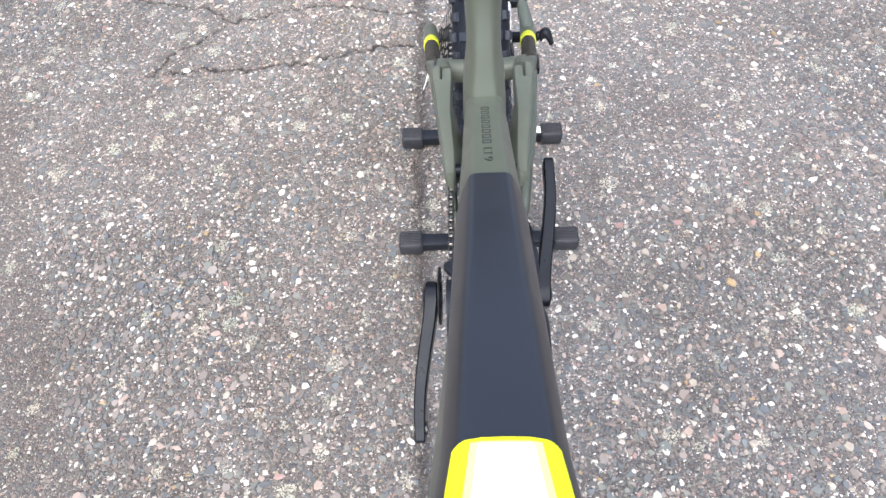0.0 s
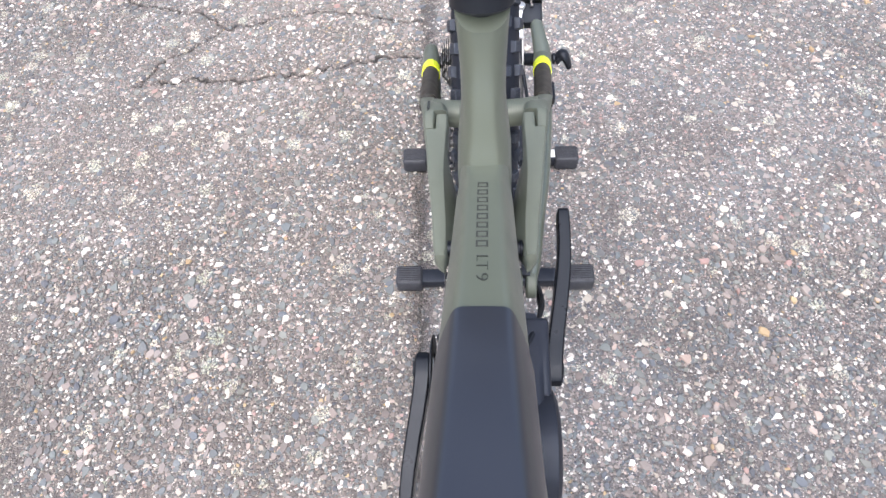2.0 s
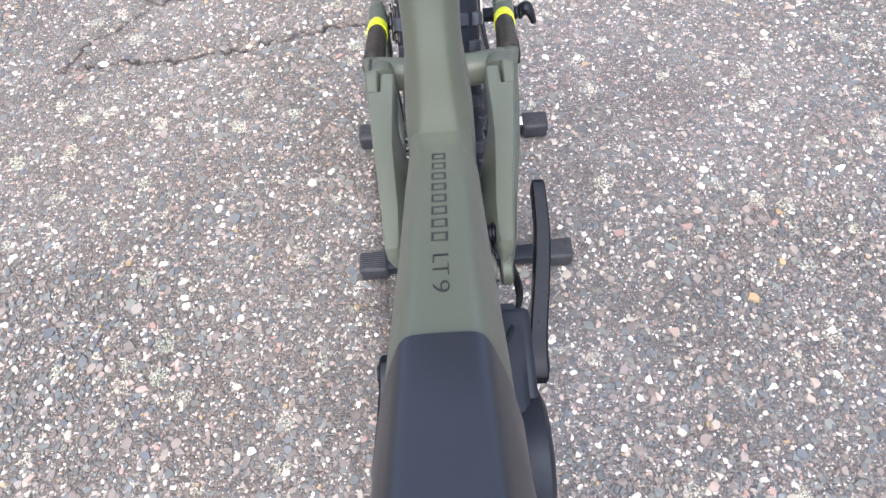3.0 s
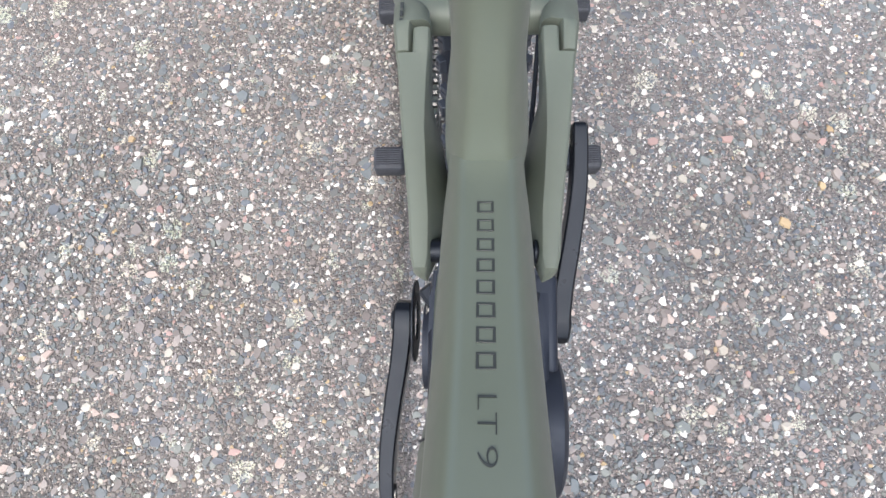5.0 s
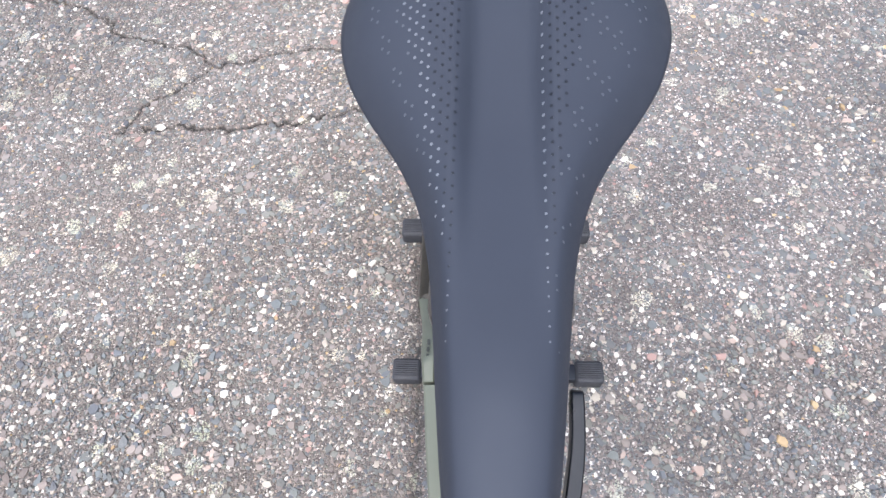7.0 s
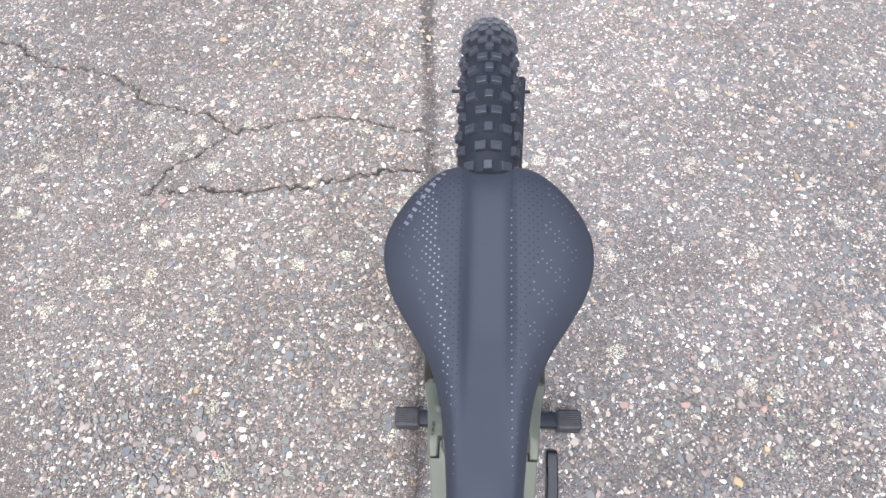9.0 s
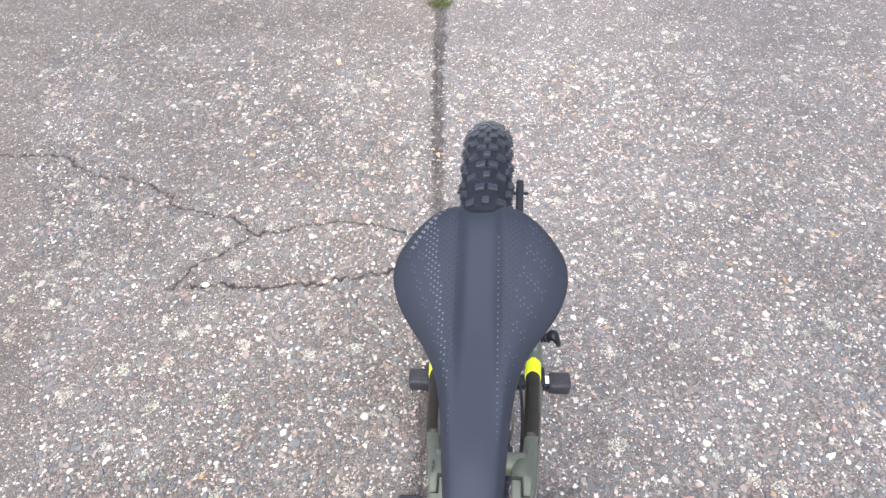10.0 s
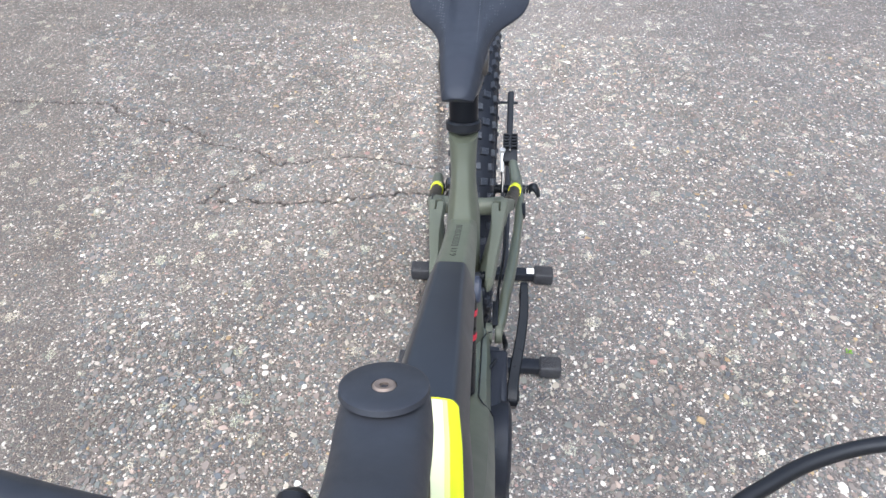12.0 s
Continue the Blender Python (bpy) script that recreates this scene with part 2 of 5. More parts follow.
def part(name, bm, material, parent, label="", sharp=35.0):
    """Link a bmesh as one mesh object under a thing or under a part."""
    ob = new(name, finish(bm, name, material, sharp))
    ob.parent = parent
    return tagged(ob, label)


def thing(name, m, label, category, group="", kind=""):
    ob = new(name)
    ob.matrix_world = m
    ob.empty_display_size = 0.05
    return tagged(ob, label, category, group, kind)


def loft(bm, rings, caps=True, loop=False):
    """Skin a row of rings, each a list of the same number of points."""
    rows = [[bm.verts.new(p) for p in ring] for ring in rings]
    pairs = list(zip(rows, rows[1:])) + ([(rows[-1], rows[0])] if loop else [])
    for r0, r1 in pairs:
        k = len(r0)
        for i in range(k):
            bm.faces.new((r0[i], r0[(i + 1) % k], r1[(i + 1) % k], r1[i]))
    if caps and not loop:
        bm.faces.new(rows[0][::-1])
        bm.faces.new(rows[-1])
    return bm


def smooth_path(points, steps=6):
    """Catmull-Rom through points of any dimension."""
    p = [np.array(q, float) for q in points]
    p = [2 * p[0] - p[1]] + p + [2 * p[-1] - p[-2]]
    out = []
    for i in range(1, len(p) - 2):
        for k in range(steps):
            t = k / steps
            out.append(0.5 * (2 * p[i] + (p[i + 1] - p[i - 1]) * t + (2 * p[i - 1] - 5 * p[i] + 4 * p[i + 1] - p[i + 2]) * t * t
                              + (3 * p[i] - p[i - 1] - 3 * p[i + 1] + p[i + 2]) * t ** 3))
    return out + [p[-2]]


def tube(bm, points, size, n=14, steps=5, power=2.0, side=(1, 0, 0), end=0.6):
    """A bent bar through points. size: radius, (half width, half height), or one such pair for every point. power above 2 squares it off."""
    size = [size] * len(points) if not isinstance(size, list) else size
    size = [(s, s) if isinstance(s, (int, float)) else s for s in size]
    line = smooth_path([(*p, *s) for p, s in zip(points, size)], steps)
    rings = []
    for i, q in enumerate(line):
        along = Vector(line[min(i + 1, len(line) - 1)][:3]) - Vector(line[max(i - 1, 0)][:3])
        along.normalize()
        u = Vector(side) - along * Vector(side).dot(along)
        u.normalize()
        v = along.cross(u)
        ring = []
        if power == "box":
            b = 0.22 * min(q[3], q[4])
            for cx, cy in ((1, 1), (-1, 1), (-1, -1), (1, -1)):
                pair = [(cx * (q[3] - b), cy * q[4]), (cx * q[3], cy * (q[4] - b))]
                for e, f in (pair[::-1] if cx * cy > 0 else pair):
                    ring.append(Vector(q[:3]) + u * e + v * f)
        for k in range(0 if power == "box" else n):
            a = 2 * math.pi * k / n
            c, s = math.cos(a), math.sin(a)
            ring.append(Vector(q[:3]) + u * (q[3] * math.copysign(abs(c) ** (2 / power), c)) + v * (q[4] * math.copysign(abs(s) ** (2 / power), s)))
        if i in (0, len(line) - 1) and end:
            mid = Vector(q[:3])
            step = min(q[3], q[4]) * (1 - end) * (-1 if i == 0 else 1)
            cap = [mid + (p - mid) * end + along * step for p in ring]
            rings += [cap, ring] if i == 0 else [ring, cap]
        else:
            rings.append(ring)
    return loft(bm, rings)


def lathe(bm, centre, profile, n=48, axis="x"):
    """Turn a closed profile of (radius, place along the axis) round an axis through centre."""
    rings = []
    for i in range(n):
        a = 2 * math.pi * i / n
        c, s = math.cos(a), math.sin(a)
        ring = []
        for r, w in profile:
            p = {"x": (w, r * c, r * s), "y": (r * c, w, r * s), "z": (r * c, r * s, w)}[axis]
            ring.append((centre[0] + p[0], centre[1] + p[1], centre[2] + p[2]))
        rings.append(ring)
    return loft(bm, rings, caps=False, loop=True)


def disc(bm, centre, r, w0, w1, n=32, axis="x", edge=0.0015, hole=0.0):
    """A round plate or pin between two places along its axis, with broken edges."""
    e = min(edge, abs(w1 - w0) / 3, r / 3)
    inner = max(hole, 0.0004)
    lathe(bm, centre, [(inner, w0), (r - e, w0), (r, w0 + e), (r, w1 - e), (r - e, w1), (inner, w1)], n, axis)
    return bm


def block(bm, centre, size, bevel=0.003, turn=None, segments=2, taper=1.0):
    """A box with rounded edges; taper narrows its top."""
    got = bmesh.ops.create_cube(bm, size=1.0)["verts"]
    for v in got:
        k = taper if v.co.z > 0 else 1.0
        v.co = Vector((v.co.x * size[0] * k, v.co.y * size[1] * k, v.co.z * size[2]))
    edges = {e for v in got for e in v.link_edges}
    if bevel:
        made = bmesh.ops.bevel(bm, geom=list(edges), offset=bevel, segments=segments, profile=0.5, affect="EDGES")
        got = list({v for f in made["faces"] for v in f.verts} | {v for v in got if v.is_valid})
    m = Matrix.Translation(centre) @ (turn or Matrix())
    bmesh.ops.transform(bm, matrix=m, verts=got)
    return bm


def lerp(table, x):
    xs, ys = [r[0] for r in table], [r[1] for r in table]
    return float(np.interp(x, xs, ys))


# ---------------------------------------------------------------- ground
def near_line(px, py, line):
    """Distance of many points to a bent line."""
    best = np.full(px.shape, 9.0)
    for (x0, y0), (x1, y1) in zip(line, line[1:]):
        dx, dy = x1 - x0, y1 - y0
        k = np.clip(((px - x0) * dx + (py - y0) * dy) / (dx * dx + dy * dy), 0, 1)
        best = np.minimum(best, np.hypot(px - x0 - k * dx, py - y0 - k * dy))
    return best


def jagged(line, wild, seed):
    """A crack's course: each stretch broken up into short kinks."""
    rng = random.Random(seed)
    out = []
    for (x0, y0), (x1, y1) in zip(line, line[1:]):
        n = max(2, int(math.hypot(x1 - x0, y1 - y0) / 0.012))
        for k in range(n):
            t = k / n
            w = wild if k else wild * 0.3
            out.append((x0 + (x1 - x0) * t + rng.uniform(-w, w), y0 + (y1 - y0) * t + rng.uniform(-w, w)))
    return out + [line[-1]]


CRACK_LONG = [(-2.6, 2.02), (-1.95, 1.90), (-1.564, 1.915), (-1.369, 1.93), (-1.204, 1.83), (-1.073, 1.834), (-0.917, 1.773), (-0.885, 1.718),
              (-0.792, 1.698), (-0.65, 1.671), (-0.576, 1.613), (-0.5, 1.633), (-0.426, 1.67), (-0.321, 1.694), (-0.209, 1.685), (-0.114, 1.654), (-0.03, 1.66)]
CRACK_SPUR = [(-0.576, 1.613), (-0.656, 1.524), (-0.718, 1.474), (-0.741, 1.401), (-0.76, 1.385)]
CRACK_LOW = [(-0.70, 1.41), (-0.69, 1.396), (-0.605, 1.422), (-0.532, 1.407), (-0.452, 1.423), (-0.322, 1.443), (-0.26, 1.473), (-0.179, 1.494), (-0.096, 1.513), (-0.02, 1.517)]
JOINT = [(-0.42, 5.5), (-0.20, 3.45), (-0.154, 3.04), (-0.126, 2.745), (-0.093, 2.384), (-0.06, 2.07), (-0.03, 1.822), (-0.004, 1.544), (0.021, 1.058), (0.049, 0.713),
         (0.061, 0.506), (0.076, 0.309), (0.11, -0.2), (0.20, -1.6)]
cracks = [(jagged(CRACK_LONG, 0.0085, 1), 0.0036), (jagged(CRACK_SPUR, 0.0085, 2), 0.0040), (jagged(CRACK_LOW, 0.0095, 3), 0.0044)]
joint = jagged(JOINT, 0.008, 4)


def ground_falloff(x, y):
    """Brightness falloff painted into the ground: broad paler strip along the joint, darker away."""
    strip = np.exp(-((x - 0.10 + 0.12 * np.sin(y * 1.9)) / 0.80) ** 2)
    return np.clip(0.25 + 0.75 * strip * np.clip((y - 0.45 + 0.10 * np.sin(x * 5.0)) / 1.5, 0, 1) - 0.25 * (1 - strip), 0, 1)


def ground():
    def steps(far0, mid0, fine0, fine1, mid1, far1, mid, fine):
        out = list(np.arange(fine0, fine1, fine)) + list(np.arange(fine1, mid1, mid)) + list(np.arange(mid0, fine0, mid))
        out += [mid1 + (far1 - mid1) * (k / 14) ** 3 for k in range(15)] + [mid0 + (far0 - mid0) * (k / 14) ** 3 for k in range(1, 15)]
        return np.unique(np.round(out, 5))

    xs = steps(-400, -2.7, -2.2, 0.12, 2.2, 400, 0.02, 0.004)
    ys = steps(-400, 0.1, 1.36, 2.04, 3.4, 400, 0.016, 0.004)
    gx, gy = np.meshgrid(xs, ys)
    rng = np.random.default_rng(5)
    gz = 0.0012 * np.sin(gx * 5.1 + 1.7 * np.sin(gy * 3.3)) + 0.0008 * np.sin(gy * 9.0 + gx * 4.0)
    gz *= np.exp(-np.hypot(gx, gy - 1.2) / 6)
    dirt = np.zeros_like(gx)
    for line, half in cracks:
        d = near_line(gx, gy, line)
        width = 1.05 * half * (0.45 + 1.1 * np.sin(gx * 37 + gy * 23) ** 2 * np.sin(gx * 91 - gy * 55) ** 2 + 0.25 * rng.random(gx.shape))
        m = np.clip(1.35 - d / width, 0, 1)
        gz -= 0.006 * m
        dirt = np.maximum(dirt, m)
    d = near_line(gx, gy, joint)
    wide = 0.0190 + 0.0060 * np.clip(gy - 1.2, -0.8, 1.0) + 0.006 * np.sin(gy * 31.0) * np.sin(gy * 12.3 + 1.0)
    m = np.clip(1.3 - d / wide, 0, 1)
    gz -= 0.003 * m
    ragged = 0.5 + 0.5 * np.sin(gy * 47.0 + 2.0 * np.sin(gx * 160.0)) * np.sin(gy * 19.0 + gx * 70.0)
    old_dirt = 0.42 + 0.45 * np.clip((gy - 1.9) / 0.35, 0, 1) + 0.25 * ragged
    dirt = np.maximum(dirt, np.clip(old_dirt * m * 1.4, 0, 0.92) * (0.45 + 0.55 * rng.random(gx.shape)))
    me = bpy.data.meshes.new("ground")
    nx, ny = len(xs), len(ys)
    idx = np.arange(nx * ny).reshape(ny, nx)
    quads = np.stack([idx[:-1, :-1], idx[:-1, 1:], idx[1:, 1:], idx[1:, :-1]], -1).reshape(-1, 4)
    me.vertices.add(nx * ny)
    me.vertices.foreach_set("co", np.stack([gx, gy, gz], -1).ravel().astype(np.float32))
    me.loops.add(quads.size)
    me.loops.foreach_set("vertex_index", quads.ravel().astype(np.int32))
    me.polygons.add(len(quads))
    me.polygons.foreach_set("loop_start", np.arange(0, quads.size, 4, dtype=np.int32))
    me.polygons.foreach_set("use_smooth", np.ones(len(quads), bool))
    me.update(calc_edges=True)
    layer = me.attributes.new("dirt", "FLOAT", "POINT")
    layer.data.foreach_set("value", dirt.ravel().astype(np.float32))
    old = me.attributes.new("lane", "FLOAT", "POINT")
    edge = np.interp(gy, [p[1] for p in JOINT[::-1]], [p[0] for p in JOINT[::-1]])
    old.data.foreach_set("value", (gx < edge).ravel().astype(np.float32))
    # Painted brightness falloff at each point of the ground.
    worn = me.attributes.new("ground_falloff", "FLOAT", "POINT")
    worn.data.foreach_set("value", ground_falloff(gx, gy).ravel().astype(np.float32))
    me.materials.append(ASPHALT)
    ob = new("ground", me)
    return tagged(ob, "worn grey-brown asphalt with exposed pebbles, cracks and a paving joint", "asphalt ground", kind="structure")


def stones(count=98000, seed=11):
    """Rounded pebbles bedded in the asphalt round the bicycle, as one mesh."""
    rng = np.random.default_rng(seed)
    x = rng.uniform(-1.75, 1.75, count * 3)
    y = 0.15 + 2.6 * rng.random(count * 3) ** 1.15
    keep = np.abs(x - 0.15) < 0.55 + 0.55 * y
    x, y = x[keep][:count], y[keep][:count]
    free = near_line(x, y, joint) > 0.013 + 0.009 * rng.random(len(x))
    for line, half in cracks:
        free &= near_line(x, y, line) > 0.007
    x, y = x[free], y[free]
    r = np.clip(np.exp(rng.normal(-5.66, 0.50, len(x))), 0.0013, 0.0125)
    r *= 1 + 0.14 * np.clip(y - 1.2, 0, 1)
    known = [(0.69, 0.61, 0.011), (0.65, 0.92, 0.009), (0.43, 0.515, 0.009), (-0.528, 0.561, 0.009), (-0.353, 1.198, 0.008), (0.604, 1.524, 0.009),
             (0.834, 1.232, 0.009), (-0.307, 0.913, 0.008), (0.51, 0.49, 0.008), (-0.175, 0.516, 0.009), (-0.658, 0.659, 0.008)]
    x = np.concatenate([x, [k[0] for k in known]])
    y = np.concatenate([y, [k[1] for k in known]])
    r = np.concatenate([r, [k[2] for k in known]])
    n = len(x)
    turn, long = rng.uniform(0, 6.28, n), rng.uniform(0.55, 1.0, n)
    pale = np.clip(1.45 - r / 0.0085, 0.35, 1.0)
    tone = rng.random(n)
    tone = np.where((tone > 0.875) & (tone < 0.99) & (rng.random(n) > pale), rng.random(n) * 0.9, tone)
    tone[-len(known):] = 0.96
    sides = 6
    verts = np.zeros((n, 2 * sides + 1, 3))
    ang = np.arange(sides) * 2 * np.pi / sides
    wob = rng.uniform(0.5, 1.3, (n, sides))
    ca, sa = np.cos(ang)[None], np.sin(ang)[None]
    for ring, (k, h) in enumerate(((1.0, -0.20), (0.82, 0.19))):
        lx, ly = ca * wob * r[:, None] * k, sa * wob * r[:, None] * k * long[:, None]
        verts[:, ring * sides:(ring + 1) * sides, 0] = x[:, None] + lx * np.cos(turn)[:, None] - ly * np.sin(turn)[:, None]
        verts[:, ring * sides:(ring + 1) * sides, 1] = y[:, None] + lx * np.sin(turn)[:, None] + ly * np.cos(turn)[:, None]
        verts[:, ring * sides:(ring + 1) * sides, 2] = h * r[:, None] * rng.uniform(0.5, 1.1, (n, 1)) + 0.0005
    verts[:, -1, 0], verts[:, -1, 1], verts[:, -1, 2] = x, y, 0.0005 + 0.23 * r * rng.uniform(0.6, 1.1, n)
    tris = []
    for i in range(sides):
        j = (i + 1) % sides
        tris += [(i, j, sides + j), (i, sides + j, sides + i), (sides + i, sides + j, 2 * sides)]
    tris = np.array(tris)
    faces = (tris[None] + (np.arange(n) * (2 * sides + 1))[:, None, None]).reshape(-1, 3)
    me = bpy.data.meshes.new("pebbles")
    me.vertices.add(n * (2 * sides + 1))
    me.vertices.foreach_set("co", verts.ravel().astype(np.float32))
    me.loops.add(faces.size)
    me.loops.foreach_set("vertex_index", faces.ravel().astype(np.int32))
    me.polygons.add(len(faces))
    me.polygons.foreach_set("loop_start", np.arange(0, faces.size, 3, dtype=np.int32))
    me.polygons.foreach_set("use_smooth", np.zeros(len(faces), bool))
    me.update(calc_edges=True)
    shade = me.attributes.new("tone", "FLOAT", "POINT")
    shade.data.foreach_set("value", np.repeat(tone, 2 * sides + 1).astype(np.float32))
    # The stones carry the same painted falloff as the ground.
    worn = me.attributes.new("ground_falloff", "FLOAT", "POINT")
    worn.data.foreach_set("value", np.repeat(ground_falloff(x, y), 2 * sides + 1).astype(np.float32))
    me.materials.append(PEBBLES)
    ob = new("pebbles", me)
    return tagged(ob, "small grey, white, tan and pink stones bedded in the asphalt", "pebbles", kind="stuff")


ground()
stones()

# ---------------------------------------------------------------- the electric mountain bicycle
BIKE = thing("electric_mountain_bicycle", pose(0.205, 0, 0, 0, -1.7, 2.1),
             "olive green electric mountain bicycle without pedals on a floor stand", "bicycle")

TOP = [(0.00, 0.972), (0.10, 0.940), (0.187, 0.909), (0.300, 0.868), (0.387, 0.838), (0.450, 0.806), (0.514, 0.775), (0.536, 0.763)]
HALF = [(0.00, 0.038), (0.10, 0.0365), (0.150, 0.0320), (0.187, 0.0278), (0.250, 0.0260), (0.300, 0.0248), (0.387, 0.0230), (0.450, 0.0214), (0.514, 0.0200), (0.536, 0.0185), (0.56, 0.0165)]
FACET = [(0.00, 0.031), (0.10, 0.0285), (0.150, 0.0238), (0.187, 0.0187), (0.262, 0.0164), (0.320, 0.0142), (0.387, 0.0125), (0.450, 0.0112), (0.514, 0.0112), (0.56, 0.0112)]


def top_profile(y, grow=0.0, depth=0.05):
    """Cross-section of the faceted top tube at y, as (x, drop below its crown)."""
    w, f = lerp(HALF, y) + grow, lerp(FACET, y) + grow * 0.4
    a, b = f - 0.0030, f + min(0.0038, 0.55 * (w - f))
    right, x0, d = [(0.0, 0.0), (a * 0.6, 0.0)], a * 0.6, 0.0
    for x in [a + (b - a) * k / 6 for k in range(7)] + [b + (w - b) * k for k in (0.3, 0.6, 0.85, 1.0)]:
        m = (x + x0) / 2
        turn = 62.0 * (0.5 - 0.5 * math.cos(math.pi * (m - a) / (b - a))) if a < m < b else 0.0 if m <= a else 62.0 + 18.0 * (m - b) / (w - b)
        d += math.tan(radians(turn)) * (x - x0)
        right.append((x, d))
        x0 = x
    d = max(d, 0.012)
    depth = max(depth, d + 0.022)
    right += [(w * 0.985, d + 0.006), (w * 0.93, d + 0.013), (w * 0.75, depth - 0.003), (w * 0.4, depth)]
    side = [(x, d - grow) for x, d in right]
    return side + [(0.0, depth + grow)] + [(-x, d) for x, d in side[:0:-1]]


def top_tube():
    bm = bmesh.new()
    rings = []
    for y in np.linspace(0.05, 0.545, 38):
        rings.append([(x, y, lerp(TOP, y) - d) for x, d in top_profile(y)])
    loft(bm, rings)
    return part("top_tube", bm, GREEN, BIKE, "matt olive green faceted top tube")


def guard(name, y0, y1, lift, arch0, arch1, material, label, parent, upto=None, inset=None):
    """A thin shell that lies on the top tube from y0 to y1, its two edges arched over the tube."""
    bm = bmesh.new()
    n = 26

    def shell(extra):
        rows = []
        for i in range(n + 1):
            t = i / n
            row = []
            base = top_profile(y0 + (y1 - y0) * t)
            count = len(base)
            order = [k % count for k in range(count // 2 + 2, count + count // 2 - 1)]
            for k in order:
                x0 = base[k][0]
                lateral = min(1.0, abs(x0) / 0.022)
                down = min(1.0, base[k][1] / 0.032)
                bow = lateral ** 4 * 0.35 + max(0.0, down) * 0.65
                y = (y0 + arch0 * bow) * (1 - t) + (y1 - arch1 * bow) * t
                p = top_profile(y, lift + extra)[k]
                half = 1.0 if inset is None else lerp(FACET, y) - inset
                if upto is None or base[k][1] < upto:
                    row.append((max(-half, min(half, p[0])), y, lerp(TOP, y) - p[1]))
            rows.append(row)
        return rows

    outer = shell(0.0)
    inner = [[(x * 0.97, y, z - 0.0022) for x, y, z in row] for row in outer]
    rings = [o + i[::-1] for o, i in zip(outer, inner)]
    loft(bm, rings)
    return part(name, bm, material, parent, label)


tube_ob = top_tube()
guard("top_tube_guard", 0.055, 0.3885, 0.0016, 0.0, 0.030, COVER, "satin black guard over the top tube", BIKE)
band = guard("yellow_panel", 0.06, 0.1895, 0.0026, 0.0, 0.016, YELLOW, "fluorescent yellow painted panel behind the stem", BIKE, upto=0.0050)
# The panel's bright sheen, laid on as two pale layers.
guard("panel_highlight", 0.065, 0.1876, 0.0030, 0.0, 0.012, PALE_RIM, "pale yellow rim of the highlight painted on the panel", band, upto=0.0016, inset=0.0038)
guard("panel_highlight", 0.065, 0.1866, 0.0034, 0.0, 0.012, PALE, "pale highlight painted in the centre of the yellow panel", band, upto=0.0006, inset=0.0070)


def seat_mast():
    """Seat tube with a flat front facet: from the motor up past the top tube to its clamp."""
    line = [(0.560, 0.47, 0.030, 0.026, 0.016), (0.566, 0.56, 0.026, 0.026, 0.014), (0.566, 0.66, 0.0215, 0.026, 0.012), (0.566, 0.735, 0.0208, 0.031, 0.0115), (0.564, 0.765, 0.0188, 0.030, 0.0113),
            (0.5715, 0.79, 0.0160, 0.0285, 0.0090), (0.5765, 0.815, 0.0154, 0.0240, 0.0076), (0.582, 0.838, 0.0164, 0.0205, 0.0074), (0.586, 0.860, 0.0178, 0.0180, 0.0090)]
    rings = []
    for y, z, w, d, f in smooth_path(line, 5):
        blend = min(1.0, max(0.0, (0.850 - z) / 0.034))
        g = w - f
        flat = [(max(f - 0.0035, f * 0.4), -d), (f - 0.0012, -d + 0.0003), (f, -d + 0.0009), (f + g * 0.2, -d + 0.0030), (f + g * 0.5, -d + 0.0078), (f + g * 0.85, -d + 0.0148), (w, -d + 0.021), (w, 0.25 * d), (w * 0.85, 0.68 * d), (w * 0.5, 0.93 * d), (w * 0.17, d)]
        ring = []
        for px, py in flat + [(-px, py) for px, py in flat[::-1]]:
            a = math.atan2(py / d, px / w)
            cx, cy = w * math.cos(a), d * math.sin(a)
            px, py = cx + (px - cx) * blend, cy + (py - cy) * blend
            ring.append((px, y + py, z + py * 0.33))
        rings.append(ring)
    bm = loft(bmesh.new(), rings)
    return part("seat_tube", bm, GREEN, BIKE, "matt olive green seat tube with a flat front")


seat_mast()


def seat_clamp():
    bm = bmesh.new()
    disc(bm, (0, 0, 0), 0.0208, -0.0062, 0.0062, 36, "z", 0.002, 0.0165)
    bmesh.ops.transform(bm, matrix=pose(0, 0.5905, 0.866, -16), verts=bm.verts[:])
    ob = part("seat_clamp", bm, BLACK, BIKE, "black seat clamp ring")
    bm = bmesh.new()
    tube(bm, [(0, 0.590, 0.862), (0, 0.604, 0.910), (0, 0.616, 0.95)], 0.0172, 28)
    part("seat_post", bm, ANODISED, BIKE, "black dropper seat post")
    return ob


seat_clamp()

# ---- saddle
EDGE = [(0.4925, 0.004), (0.4945, 0.009), (0.499, 0.0138), (0.506, 0.0152), (0.517, 0.0171), (0.533, 0.0193), (0.560, 0.0220), (0.585, 0.0242), (0.608, 0.0268), (0.628, 0.0308),
        (0.644, 0.0364), (0.661, 0.0455), (0.676, 0.0555), (0.698, 0.0682), (0.718, 0.0740), (0.735, 0.0739), (0.748, 0.0698), (0.7577, 0.0650), (0.7670, 0.0591), (0.7747, 0.0528), (0.7802, 0.0467), (0.7840, 0.0422), (0.7859, 0.0365), (0.7865, 0.0320)]
CROWN = [(0.497, 0.9572), (0.510, 0.9603), (0.530, 0.9655), (0.560, 0.9710), (0.620, 0.9735), (0.680, 0.979), (0.730, 0.988), (0.765, 0.9950), (0.779, 0.9945), (0.794, 0.9925)]


def crown(y):
    """Height of the saddle's ridge line, rounded between the points of CROWN."""
    return sum(lerp(CROWN, y + k * 0.005) for k in range(-4, 5)) / 9


